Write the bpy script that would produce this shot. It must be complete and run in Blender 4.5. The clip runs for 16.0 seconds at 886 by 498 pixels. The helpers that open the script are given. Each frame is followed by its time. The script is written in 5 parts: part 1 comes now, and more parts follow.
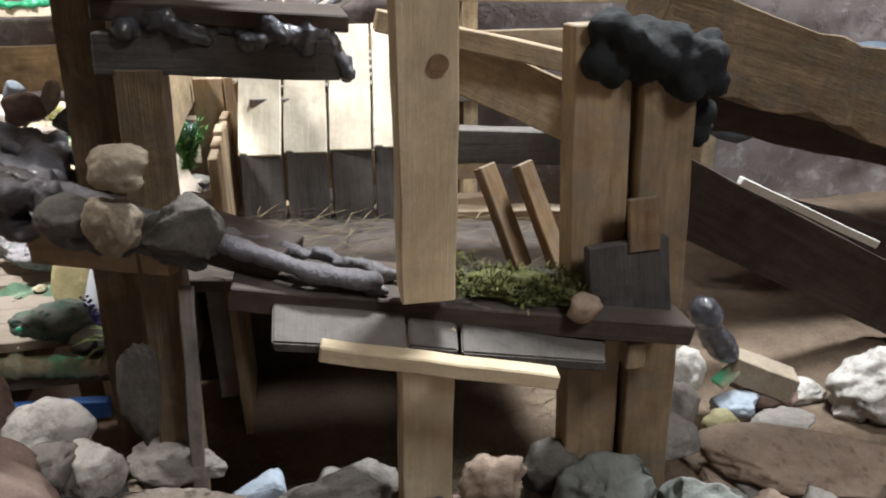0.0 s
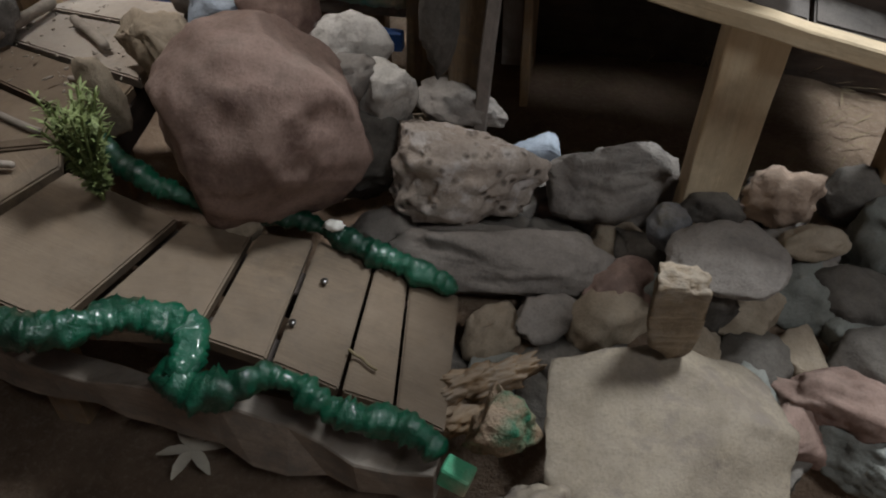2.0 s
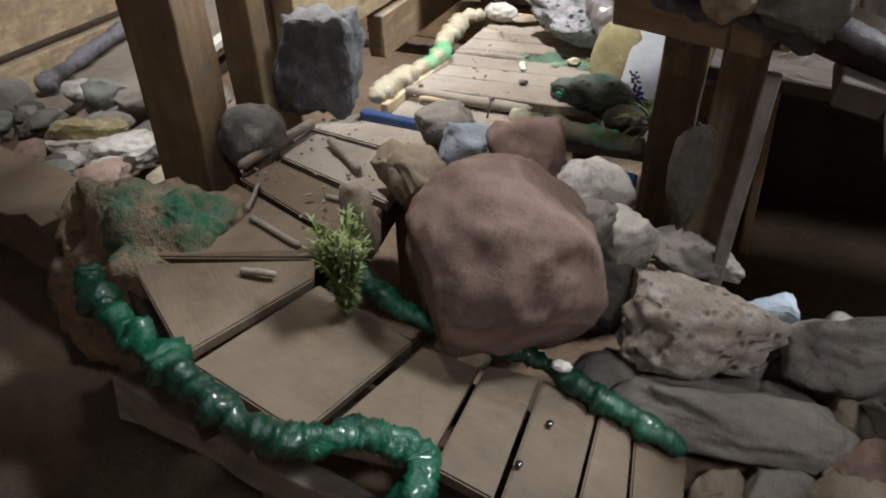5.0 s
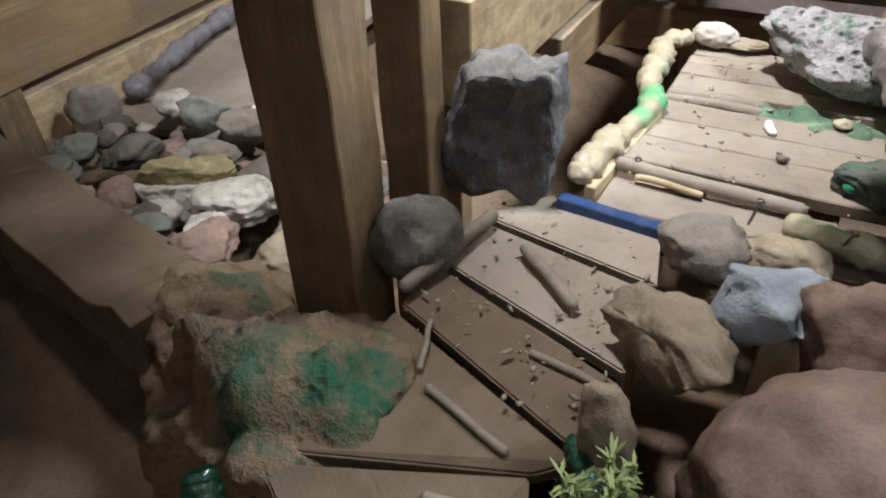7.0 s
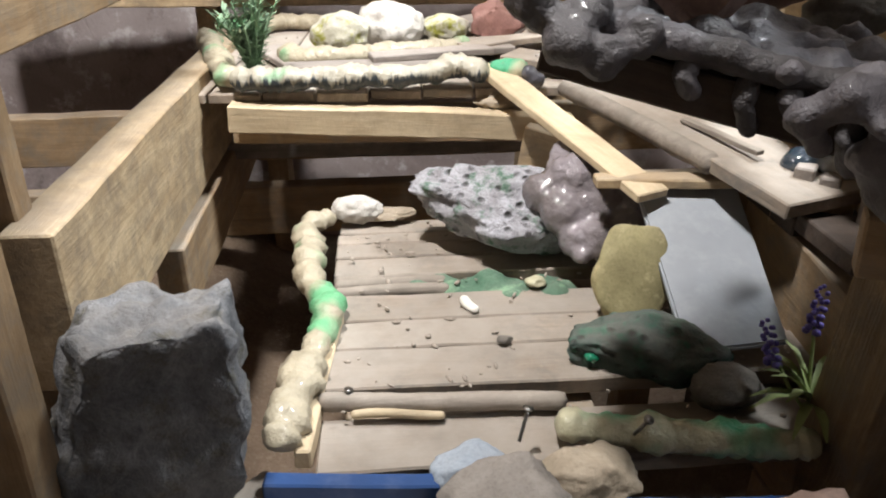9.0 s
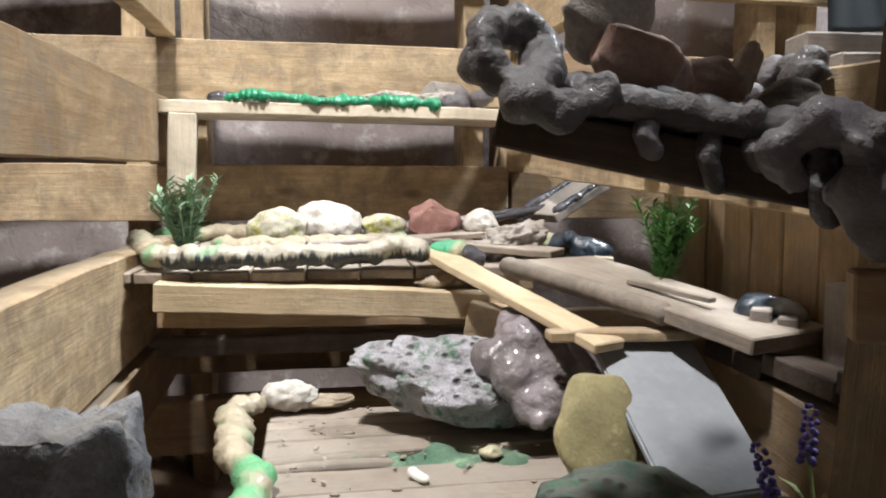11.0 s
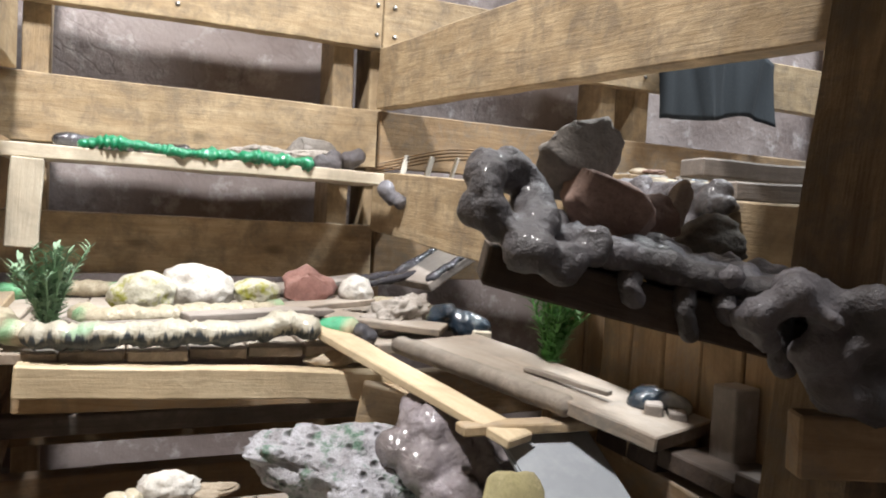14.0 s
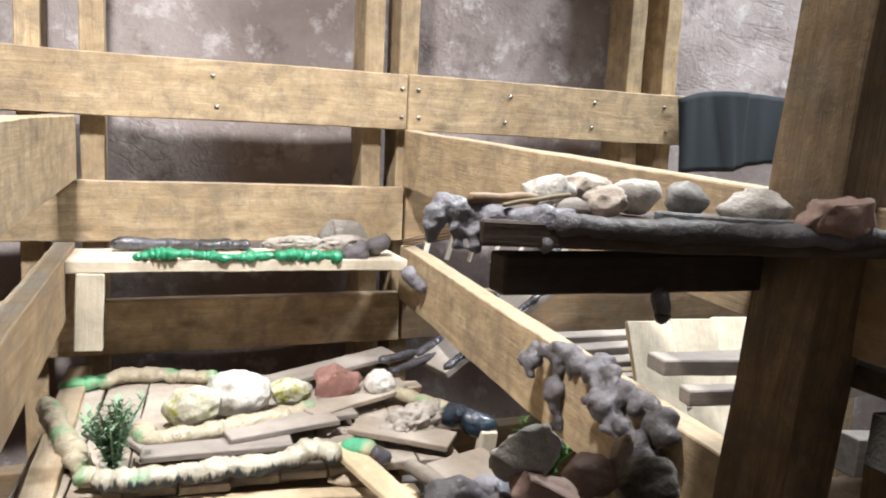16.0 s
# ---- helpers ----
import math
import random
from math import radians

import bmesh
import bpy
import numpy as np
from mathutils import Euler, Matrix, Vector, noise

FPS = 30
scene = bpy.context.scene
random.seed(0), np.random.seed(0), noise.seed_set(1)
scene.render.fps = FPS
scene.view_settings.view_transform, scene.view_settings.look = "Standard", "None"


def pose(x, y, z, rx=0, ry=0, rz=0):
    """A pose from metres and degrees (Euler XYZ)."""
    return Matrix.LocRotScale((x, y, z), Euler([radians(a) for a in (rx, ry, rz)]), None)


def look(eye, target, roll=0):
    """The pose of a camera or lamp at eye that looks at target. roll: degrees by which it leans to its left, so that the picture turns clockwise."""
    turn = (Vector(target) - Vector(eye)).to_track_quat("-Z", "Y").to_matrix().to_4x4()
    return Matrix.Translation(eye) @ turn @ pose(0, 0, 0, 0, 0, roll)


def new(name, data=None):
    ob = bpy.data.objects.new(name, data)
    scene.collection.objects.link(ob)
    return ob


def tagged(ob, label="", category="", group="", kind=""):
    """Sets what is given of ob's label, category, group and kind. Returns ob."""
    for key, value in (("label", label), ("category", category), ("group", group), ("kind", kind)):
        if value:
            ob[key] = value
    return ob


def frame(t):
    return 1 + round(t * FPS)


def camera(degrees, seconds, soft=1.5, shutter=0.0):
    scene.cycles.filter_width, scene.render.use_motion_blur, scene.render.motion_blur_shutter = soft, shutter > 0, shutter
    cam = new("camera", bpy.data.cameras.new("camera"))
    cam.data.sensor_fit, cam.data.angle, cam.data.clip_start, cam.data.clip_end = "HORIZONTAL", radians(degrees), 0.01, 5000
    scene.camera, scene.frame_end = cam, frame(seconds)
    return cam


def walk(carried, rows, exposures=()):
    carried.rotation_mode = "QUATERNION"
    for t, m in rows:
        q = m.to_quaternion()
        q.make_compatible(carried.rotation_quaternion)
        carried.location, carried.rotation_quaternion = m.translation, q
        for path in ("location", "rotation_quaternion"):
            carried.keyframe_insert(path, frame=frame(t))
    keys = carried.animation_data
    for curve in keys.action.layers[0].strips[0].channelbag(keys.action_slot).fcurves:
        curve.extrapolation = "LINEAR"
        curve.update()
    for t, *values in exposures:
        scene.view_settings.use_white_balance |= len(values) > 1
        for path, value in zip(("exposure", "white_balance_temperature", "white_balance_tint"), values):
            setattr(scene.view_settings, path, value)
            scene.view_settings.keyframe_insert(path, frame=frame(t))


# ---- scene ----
cam = camera(60.4, 16.0, soft=2.0)
EXPOSURES = [(0.0, 0.25), (1.0, -0.2), (2.0, -0.45), (3.0, -0.3), (5.5, 0.05), (7.0, 0.1), (9.0, 0.05), (16.0, 0.0)]
PATH = [
    (0, (0.034, 0.041, 0.668), (0.376, 1.86, -0.09), -0.9),
    (0.5, (0.034, 0.045, 0.631), (0.311, 1.805, -0.277), -1.3),
    (1, (0.019, 0.05, 0.598), (0.196, 1.681, -0.546), -0.4),
    (1.5, (-0.004, 0.053, 0.587), (-0.061, 1.623, -0.651), -0.5),
    (2, (-0.014, 0.048, 0.587), (-0.277, 1.523, -0.738), -0.7),
    (2.5, (-0.021, 0.044, 0.59), (-0.35, 1.445, -0.799), -0.1),
    (3, (-0.039, 0.046, 0.6), (-0.525, 1.457, -0.731), -1.1),
    (5.3, (-0.114, 0.043, 0.625), (-0.777, 1.575, -0.478), -2.2),
    (5.5, (-0.145, 0.053, 0.629), (-0.809, 1.584, -0.474), -2.0),
    (6, (-0.223, 0.108, 0.623), (-0.933, 1.604, -0.498), -2.0),
    (6.5, (-0.268, 0.169, 0.616), (-1.009, 1.622, -0.541), -1.7),
    (7, (-0.322, 0.253, 0.619), (-1.106, 1.642, -0.587), -2.8),
    (7.5, (-0.356, 0.316, 0.627), (-0.876, 1.81, -0.597), -3.3),
    (8, (-0.413, 0.353, 0.631), (-0.583, 1.958, -0.55), -2.3),
    (8.5, (-0.438, 0.373, 0.638), (-0.386, 2.043, -0.461), -0.7),
    (9, (-0.426, 0.427, 0.568), (-0.266, 2.227, -0.291), -0.1),
    (9.5, (-0.429, 0.444, 0.51), (-0.198, 2.361, -0.011), -0.1),
    (11.8, (-0.447, 0.443, 0.452), (0.146, 2.35, 0.353), 0.6),
    (12, (-0.463, 0.449, 0.439), (0.224, 2.326, 0.377), 0.5),
    (12.5, (-0.5, 0.475, 0.389), (0.32, 2.299, 0.399), 1.0),
    (13, (-0.509, 0.479, 0.371), (0.311, 2.303, 0.355), 2.1),
    (13.5, (-0.509, 0.475, 0.418), (0.308, 2.3, 0.372), 2.9),
    (14, (-0.515, 0.473, 0.521), (0.327, 2.285, 0.425), 3.2),
    (14.5, (-0.514, 0.459, 0.607), (0.355, 2.252, 0.439), 3.1),
    (15, (-0.516, 0.44, 0.659), (0.343, 2.232, 0.437), 3.0),
    (15.5, (-0.514, 0.418, 0.709), (0.291, 2.23, 0.446), 2.8),
    (16, (-0.506, 0.395, 0.75), (0.206, 2.242, 0.464), 2.7),
]
walk(cam, [(t, look(eye, target, roll)) for t, eye, target, roll in PATH], EXPOSURES)

# ---- light ----
world = bpy.data.worlds.new("world")
world.use_nodes = True
world.node_tree.nodes["Background"].inputs[0].default_value = (0.9, 0.95, 1.0, 1)
world.node_tree.nodes["Background"].inputs[1].default_value = 0.02
scene.world = world


def lamp(name, eye, target, size, watts, color):
    data = bpy.data.lights.new(name, "AREA")
    data.energy, data.color, data.size = watts, color, size
    ob = new(name, data)
    ob.matrix_world = look(eye, target)
    return ob


# Assumed main light, fitting unseen; the cone leaves the front walkway dim.
beam_light = bpy.data.lights.new("key_spot", "SPOT")
beam_light.energy, beam_light.color, beam_light.shadow_soft_size = 150.0, (1.0, 0.97, 0.94), 0.06
beam_light.spot_size, beam_light.spot_blend = radians(84), 1.0
key_spot = new("key_spot", beam_light)
key_spot.matrix_world = look((-0.63, 0.74, 1.70), (-0.46, 1.36, 0.46))
# Added fill from the front right, its cone kept off the left side.
front_light = bpy.data.lights.new("front_fill", "SPOT")
front_light.energy, front_light.color, front_light.shadow_soft_size = 80.0, (0.96, 0.98, 1.0), 0.25
front_light.spot_size, front_light.spot_blend = radians(54), 1.0
front_fill = new("front_fill", front_light)
front_fill.matrix_world = look((1.05, -0.60, 2.15), (0.50, 0.70, 0.2))
# Extra area fill that brightens the right-hand side; no such source is known.
lamp("right_fill", (0.80, 1.20, 2.15), (0.55, 1.0, 0.2), 0.4, 74.0, (0.92, 0.97, 1.0))

# ---- materials ----


class Nodes:
    """A short hand for building node materials."""

    def __init__(self, name):
        self.mat = bpy.data.materials.new(name)
        self.mat.use_nodes = True
        self.tree = self.mat.node_tree
        self.bsdf = self.tree.nodes["Principled BSDF"]
        self.coord = self.add("ShaderNodeTexCoord").outputs["Object"]
        self.rand = self.add("ShaderNodeObjectInfo").outputs["Random"]

    def add(self, kind, **inputs):
        node = self.tree.nodes.new(kind)
        for key, value in inputs.items():
            self.put(node.inputs[key.replace("_", " ")], value)
        return node

    def put(self, socket, value):
        if isinstance(value, bpy.types.NodeSocket):
            self.tree.links.new(value, socket)
        else:
            socket.default_value = value

    def math(self, op, a, b=0.0):
        node = self.tree.nodes.new("ShaderNodeMath")
        node.operation = op
        self.put(node.inputs[0], a)
        self.put(node.inputs[1], b)
        return node.outputs[0]

    def moved(self, scale, by_random=True):
        """Object coordinates times scale, shifted by each object's own random number."""
        mul = self.tree.nodes.new("ShaderNodeVectorMath")
        mul.operation = "MULTIPLY"
        self.put(mul.inputs[0], self.coord)
        mul.inputs[1].default_value = scale
        if not by_random:
            return mul.outputs[0]
        add = self.tree.nodes.new("ShaderNodeVectorMath")
        self.put(add.inputs[0], mul.outputs[0])
        self.put(add.inputs[1], self.math("MULTIPLY", self.rand, 37.0))
        return add.outputs[0]

    def noise(self, scale, detail=4.0, rough=0.6, vector=None, warp=0.0):
        node = self.add("ShaderNodeTexNoise", Scale=scale, Detail=detail, Roughness=rough, Distortion=warp)
        self.put(node.inputs["Vector"], vector if vector is not None else self.moved((1, 1, 1)))
        return node.outputs["Fac"]

    def cells(self, scale, vector=None, feature="F1"):
        node = self.add("ShaderNodeTexVoronoi", Scale=scale)
        node.feature = feature
        self.put(node.inputs["Vector"], vector if vector is not None else self.moved((1, 1, 1)))
        return node.outputs["Distance"]

    def ramp(self, fac, low, high):
        node = self.tree.nodes.new("ShaderNodeMapRange")
        self.put(node.inputs[0], fac)
        node.inputs[1].default_value, node.inputs[2].default_value = low, high
        return node.outputs[0]

    def mix(self, fac, a, b, blend="MIX"):
        node = self.tree.nodes.new("ShaderNodeMix")
        node.data_type, node.blend_type = "RGBA", blend
        self.put(node.inputs[0], fac)
        for socket, value in ((node.inputs[6], a), (node.inputs[7], b)):
            self.put(socket, value if isinstance(value, bpy.types.NodeSocket) else (*value, 1))
        return node.outputs[2]

    def axis(self, n, world_space=False):
        node = self.tree.nodes.new("ShaderNodeSeparateXYZ")
        self.put(node.inputs[0], self.add("ShaderNodeNewGeometry").outputs["Position"] if world_space else self.coord)
        return node.outputs[n]

    def up(self):
        node = self.tree.nodes.new("ShaderNodeSeparateXYZ")
        self.put(node.inputs[0], self.add("ShaderNodeNewGeometry").outputs["Normal"])
        return node.outputs[2]

    def done(self, color, rough=0.8, bump=None, depth=0.002, strength=0.6, spec=0.3, coat=0.0):
        self.put(self.bsdf.inputs["Base Color"], color if isinstance(color, bpy.types.NodeSocket) else (*color, 1))
        self.put(self.bsdf.inputs["Roughness"], rough)
        self.bsdf.inputs["Specular IOR Level"].default_value = spec
        self.bsdf.inputs["Coat Weight"].default_value = coat
        self.bsdf.inputs["Coat Roughness"].default_value = 0.12
        if bump is not None:
            node = self.add("ShaderNodeBump", Strength=strength, Distance=depth, Height=bump)
            self.put(self.bsdf.inputs["Normal"], node.outputs[0])
        return self.mat


def wood(name, light, dark, dirt=0.3, dust=(0.36, 0.32, 0.27), rough=0.75, knots=0.6, relief=0.0016):
    n = Nodes(name)
    grain = n.noise(1.0, 6, 0.65, n.moved((7, 62, 62)), 1.1)
    fine = n.noise(1.0, 3, 0.7, n.moved((18, 420, 420)))
    blotch = n.noise(13.0, 6, 0.7, None, 0.5)
    spots = n.cells(1.0, n.moved((9, 17, 17)))
    knot = n.math("MULTIPLY", n.math("SUBTRACT", 1.0, n.ramp(spots, 0.05, 0.17)), knots)
    color = n.mix(n.ramp(n.math("ADD", n.math("MULTIPLY", grain, 0.75), n.math("MULTIPLY", fine, 0.25)), 0.34, 0.66), dark, light)
    color = n.mix(n.math("MULTIPLY", n.ramp(blotch, 0.42, 0.66), 0.75), color, tuple(0.55 * a + 0.1 * b for a, b in zip(dark, light)))
    color = n.mix(knot, color, tuple(0.35 * a for a in dark))
    stain = n.math("MULTIPLY", n.ramp(n.noise(34.0, 6, 0.75, None, 0.4), 0.46, 0.64), min(1, dirt * 1.4))
    color = n.mix(stain, color, tuple(0.55 * c for c in dust))
    color = n.mix(n.math("MULTIPLY", n.ramp(n.up(), 0.55, 1.0), n.math("MULTIPLY", n.ramp(n.noise(14.0, 5, 0.7), 0.25, 0.65), min(1, dirt * 1.6))), color, dust)
    hsv = n.add("ShaderNodeHueSaturation", Color=color, Value=n.math("ADD", 0.82, n.math("MULTIPLY", n.rand, 0.36)))
    return n.done(hsv.outputs[0], rough, n.math("ADD", n.math("MULTIPLY", grain, 0.7), n.math("ADD", n.math("MULTIPLY", fine, 0.5), n.math("ADD", n.math("MULTIPLY", knot, 0.4), n.math("MULTIPLY", n.noise(90.0, 5, 0.75), 0.6)))), relief, 0.6)


def rock(name, light, dark, speck=None, pits=0.0, rough=0.88, dust=0.25, grain=1.0, spec=0.25, veins=0.0, relief=0.003, patch=48.0):
    n = Nodes(name)
    big = n.noise(22.0, 5, 0.6, None, 0.6)
    mid = n.noise(70.0 * grain, 6, 0.7)
    tiny = n.noise(420.0 * grain, 3, 0.6)
    color = n.mix(n.ramp(n.math("ADD", n.math("MULTIPLY", big, 0.6), n.math("MULTIPLY", mid, 0.4)), 0.36, 0.64), dark, light)
    color = n.mix(n.math("MULTIPLY", n.ramp(tiny, 0.48, 0.68), 0.25), color, tuple(0.45 * c for c in dark))
    if speck:
        color = n.mix(n.ramp(n.noise(patch, 5, 0.7), 0.52, 0.64), color, speck)
    if veins:
        line = n.math("ABSOLUTE", n.math("SUBTRACT", n.noise(26.0, 4, 0.6, None, 1.0), 0.5))
        color = n.mix(n.math("MULTIPLY", n.math("SUBTRACT", 1.0, n.ramp(line, 0.0, 0.02)), veins), color, (0.42, 0.42, 0.42))
    height = n.math("ADD", n.math("MULTIPLY", mid, 0.8), n.math("MULTIPLY", tiny, 0.35))
    if pits:
        hole = n.math("SUBTRACT", 1.0, n.ramp(n.cells(85.0 * grain), 0.12, 0.38))
        hole = n.math("MULTIPLY", hole, n.ramp(n.noise(30.0), 0.4, 0.55))
        color = n.mix(n.math("MULTIPLY", hole, pits), color, tuple(0.3 * c for c in dark))
        height = n.math("SUBTRACT", height, n.math("MULTIPLY", hole, 1.3 * pits))
    color = n.mix(n.math("MULTIPLY", n.ramp(n.up(), 0.2, 1.0), n.math("MULTIPLY", n.ramp(n.noise(34.0, 5, 0.7), 0.3, 0.7), dust)), color, (0.38, 0.34, 0.3))
    return n.done(color, rough, height, relief, 0.75, spec)


def foam_paint(name, base, spray, amount, drip=None, rough=0.45, coat=0.3, gloss=None):
    """Hardened spray foam with patches of sprayed paint, and dark runs below where it was painted."""
    n = Nodes(name)
    patch = n.ramp(n.noise(13.0, 3, 0.5), 0.62 - amount * 0.42, 0.72 - amount * 0.42)
    fine = n.noise(160.0, 4, 0.6)
    color = n.mix(n.ramp(n.noise(50.0, 4, 0.6), 0.35, 0.7), tuple(0.75 * c for c in base), base)
    color = n.mix(patch, color, spray)
    if drip:
        runs = n.noise(1.0, 3, 0.6, n.moved((210, 30, 30), False))
        level = n.math("ADD", n.axis(2), n.math("MULTIPLY", n.math("SUBTRACT", runs, 0.5), 0.03))
        color = n.mix(n.math("SUBTRACT", 1.0, n.ramp(level, -0.001, 0.003)), color, drip)
    color = n.mix(n.math("MULTIPLY", n.ramp(fine, 0.55, 0.75), 0.35), color, tuple(0.4 * c for c in base))
    return n.done(color, rough, n.math("ADD", fine, n.math("MULTIPLY", n.noise(75.0, 6, 0.7), 1.2)), 0.0035, 0.65, 0.45, coat)


def plain(name, color, rough=0.6, bump=60.0, depth=0.001, vary=0.35, metal=0.0, spec=0.4, coat=0.0):
    n = Nodes(name)
    a, b = n.noise(bump * 0.3, 4, 0.6), n.noise(bump, 5, 0.65)
    shade = n.mix(n.math("MULTIPLY", n.ramp(a, 0.35, 0.7), vary), color, tuple(0.5 * c for c in color))
    shade = n.mix(n.math("MULTIPLY", n.ramp(b, 0.5, 0.75), vary), shade, tuple(min(1, 0.15 + c) for c in color))
    n.bsdf.inputs["Metallic"].default_value = metal
    return n.done(shade, rough, b, depth, 0.6, spec, coat)


PINE = wood("pine", (0.57, 0.445, 0.29), (0.37, 0.262, 0.152), 0.42, (0.33, 0.27, 0.21), knots=0.7, relief=0.0022)
PINE_PALE = wood("pine_pale", (0.72, 0.60, 0.42), (0.61, 0.47, 0.30), 0.06, knots=0.5)
PINE_WHITE = wood("pine_whitewashed", (0.74, 0.68, 0.56), (0.62, 0.54, 0.42), 0.12, knots=0.4)
PINE_AGED = wood("pine_aged", (0.42, 0.30, 0.18), (0.24, 0.155, 0.085), 0.4, knots=0.5)
POST = wood("post_wood", (0.30, 0.21, 0.125), (0.12, 0.08, 0.045), 0.6, (0.23, 0.185, 0.14), knots=0.4, relief=0.006)
PLANK = wood("dusty_plank", (0.42, 0.35, 0.285), (0.26, 0.205, 0.16), 0.75, (0.38, 0.335, 0.29), knots=0.25)
# Own brown of the low beam; on the walkway also painted-in dimness.
PLANK_DIM_BROWN = wood("dim_brown_plank", (0.225, 0.165, 0.11), (0.12, 0.085, 0.057), 0.7, (0.19, 0.145, 0.105), knots=0.3)
PLANK_GREY = wood("grey_plank", (0.33, 0.29, 0.26), (0.19, 0.165, 0.15), 0.65, (0.34, 0.30, 0.27), knots=0.2)
DARKWOOD = wood("dark_wood", (0.085, 0.06, 0.045), (0.035, 0.025, 0.02), 0.35, (0.12, 0.10, 0.09), knots=0.2)
SHINGLE = wood("grey_shingle", (0.13, 0.12, 0.115), (0.055, 0.05, 0.047), 0.6, (0.17, 0.15, 0.135), knots=0.3, relief=0.004)
TWIG = wood("twig_wood", (0.40, 0.35, 0.30), (0.23, 0.19, 0.16), 0.4)
BARKWOOD = wood("driftwood", (0.34, 0.22, 0.12), (0.17, 0.10, 0.05), 0.4)
BLUE = plain("blue_paint", (0.025, 0.075, 0.23), 0.5, 40)
SLATE = plain("blue_grey_slate", (0.29, 0.31, 0.34), 0.65, 55, 0.0008, 0.3)
CLOTH = plain("charcoal_cloth", (0.022, 0.028, 0.034), 0.95, 300, 0.0006, 0.06)
BLACKCLOTH = plain("black_cloth", (0.006, 0.007, 0.008), 0.85, 200, 0.002, 0.03)
TARP = plain("tarpaulin", (0.15, 0.19, 0.24), 0.35, 14, 0.006, 0.4, coat=0.2)
METAL = plain("steel", (0.32, 0.31, 0.3), 0.35, 90, 0.0004, 0.3, 1.0)
WHITE = plain("white_plastic", (0.8, 0.78, 0.72), 0.5, 120, 0.0005, 0.2)
GLASS_GREEN = plain("green_bead", (0.02, 0.22, 0.12), 0.15, 200, 0.0002, 0.2, coat=0.6)

R_RED = rock("red_brown_boulder", (0.33, 0.225, 0.19), (0.20, 0.135, 0.11), (0.15, 0.095, 0.08), 0.0, dust=0.2, relief=0.0014, patch=17.0)
R_BRICK = rock("brick_red_stone", (0.36, 0.19, 0.165), (0.22, 0.115, 0.10), None, 0.0, dust=0.2)
R_GREY = rock("grey_stone", (0.32, 0.29, 0.265), (0.19, 0.17, 0.155), None, 0.1)
R_SLAB = rock("brown_slab_stone", (0.29, 0.245, 0.185), (0.18, 0.148, 0.112), (0.17, 0.14, 0.115), 0.1, relief=0.002, patch=30.0)
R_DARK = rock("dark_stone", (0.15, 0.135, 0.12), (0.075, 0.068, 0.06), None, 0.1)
R_TAN = rock("tan_stone", (0.42, 0.35, 0.265), (0.27, 0.215, 0.155), None, 0.1)
R_LIME = rock("pitted_limestone", (0.55, 0.48, 0.42), (0.36, 0.29, 0.24), (0.62, 0.57, 0.54), 0.9)
R_BLUE = rock("blue_grey_stone", (0.42, 0.48, 0.56), (0.29, 0.335, 0.40), None, 0.1, dust=0.15)
R_WHITE = rock("white_quartz_stone", (0.64, 0.61, 0.57), (0.48, 0.45, 0.41), (0.36, 0.33, 0.30), 0.2, dust=0.05)
R_GREEN = rock("green_grey_stone", (0.27, 0.285, 0.265), (0.165, 0.175, 0.16), None, 0.1)
R_BASALT = rock("basalt", (0.20, 0.205, 0.22), (0.07, 0.073, 0.08), (0.10, 0.095, 0.08), 0.3, 0.8, 0.35, 0.7, 0.35, 0.1, relief=0.005)
R_ROUND = rock("grey_cobble", (0.24, 0.235, 0.225), (0.11, 0.105, 0.10), (0.33, 0.32, 0.31), 0.1, veins=0.15, relief=0.002)
R_YELLOW = rock("ochre_stone", (0.39, 0.345, 0.185), (0.25, 0.22, 0.115), (0.52, 0.45, 0.26), 0.0, relief=0.0012)
R_MOSSY = rock("mossy_white_stone", (0.60, 0.57, 0.48), (0.40, 0.38, 0.30), (0.30, 0.30, 0.06), 0.3)
R_POROUS = rock("porous_pink_stone", (0.43, 0.32, 0.245), (0.27, 0.19, 0.14), None, 0.4, grain=0.9)
R_CONC = rock("concrete_chunk", (0.42, 0.38, 0.345), (0.27, 0.24, 0.215), None, 0.7)
R_SPONGE = rock("green_tuff", (0.05, 0.095, 0.08), (0.10, 0.10, 0.095), (0.04, 0.13, 0.09), 1.0, grain=1.2)
R_LUMP = rock("ochre_mortar", (0.40, 0.295, 0.20), (0.20, 0.13, 0.08), (0.02, 0.14, 0.075), 0.35, patch=10.0, relief=0.008)
R_MOLTEN = rock("crusted_pumice", (0.60, 0.60, 0.66), (0.27, 0.26, 0.275), (0.12, 0.2, 0.15), 0.8, grain=1.1, dust=0.05, relief=0.010)

FOAM_CREAM = foam_paint("cream_foam", (0.47, 0.41, 0.30), (0.14, 0.40, 0.20), 0.26)
FOAM_DRIP = foam_paint("cream_foam_with_dark_drips", (0.50, 0.46, 0.37), (0.13, 0.42, 0.22), 0.16, (0.035, 0.045, 0.055))
FOAM_GREEN = foam_paint("green_foam", (0.012, 0.30, 0.14), (0.006, 0.22, 0.10), 0.6, None, 0.3, 0.6)
FOAM_DEEP = foam_paint("deep_green_foam", (0.0018, 0.042, 0.022), (0.004, 0.085, 0.045), 0.45, None, 0.28, 0.5)
FOAM_MINT = foam_paint("mint_foam", (0.55, 0.52, 0.36), (0.08, 0.40, 0.22), 0.30, None, 0.45, 0.2)
FOAM_GREY = foam_paint("grey_foam", (0.10, 0.092, 0.098), (0.19, 0.185, 0.21), 0.45, None, 0.5, 0.12)
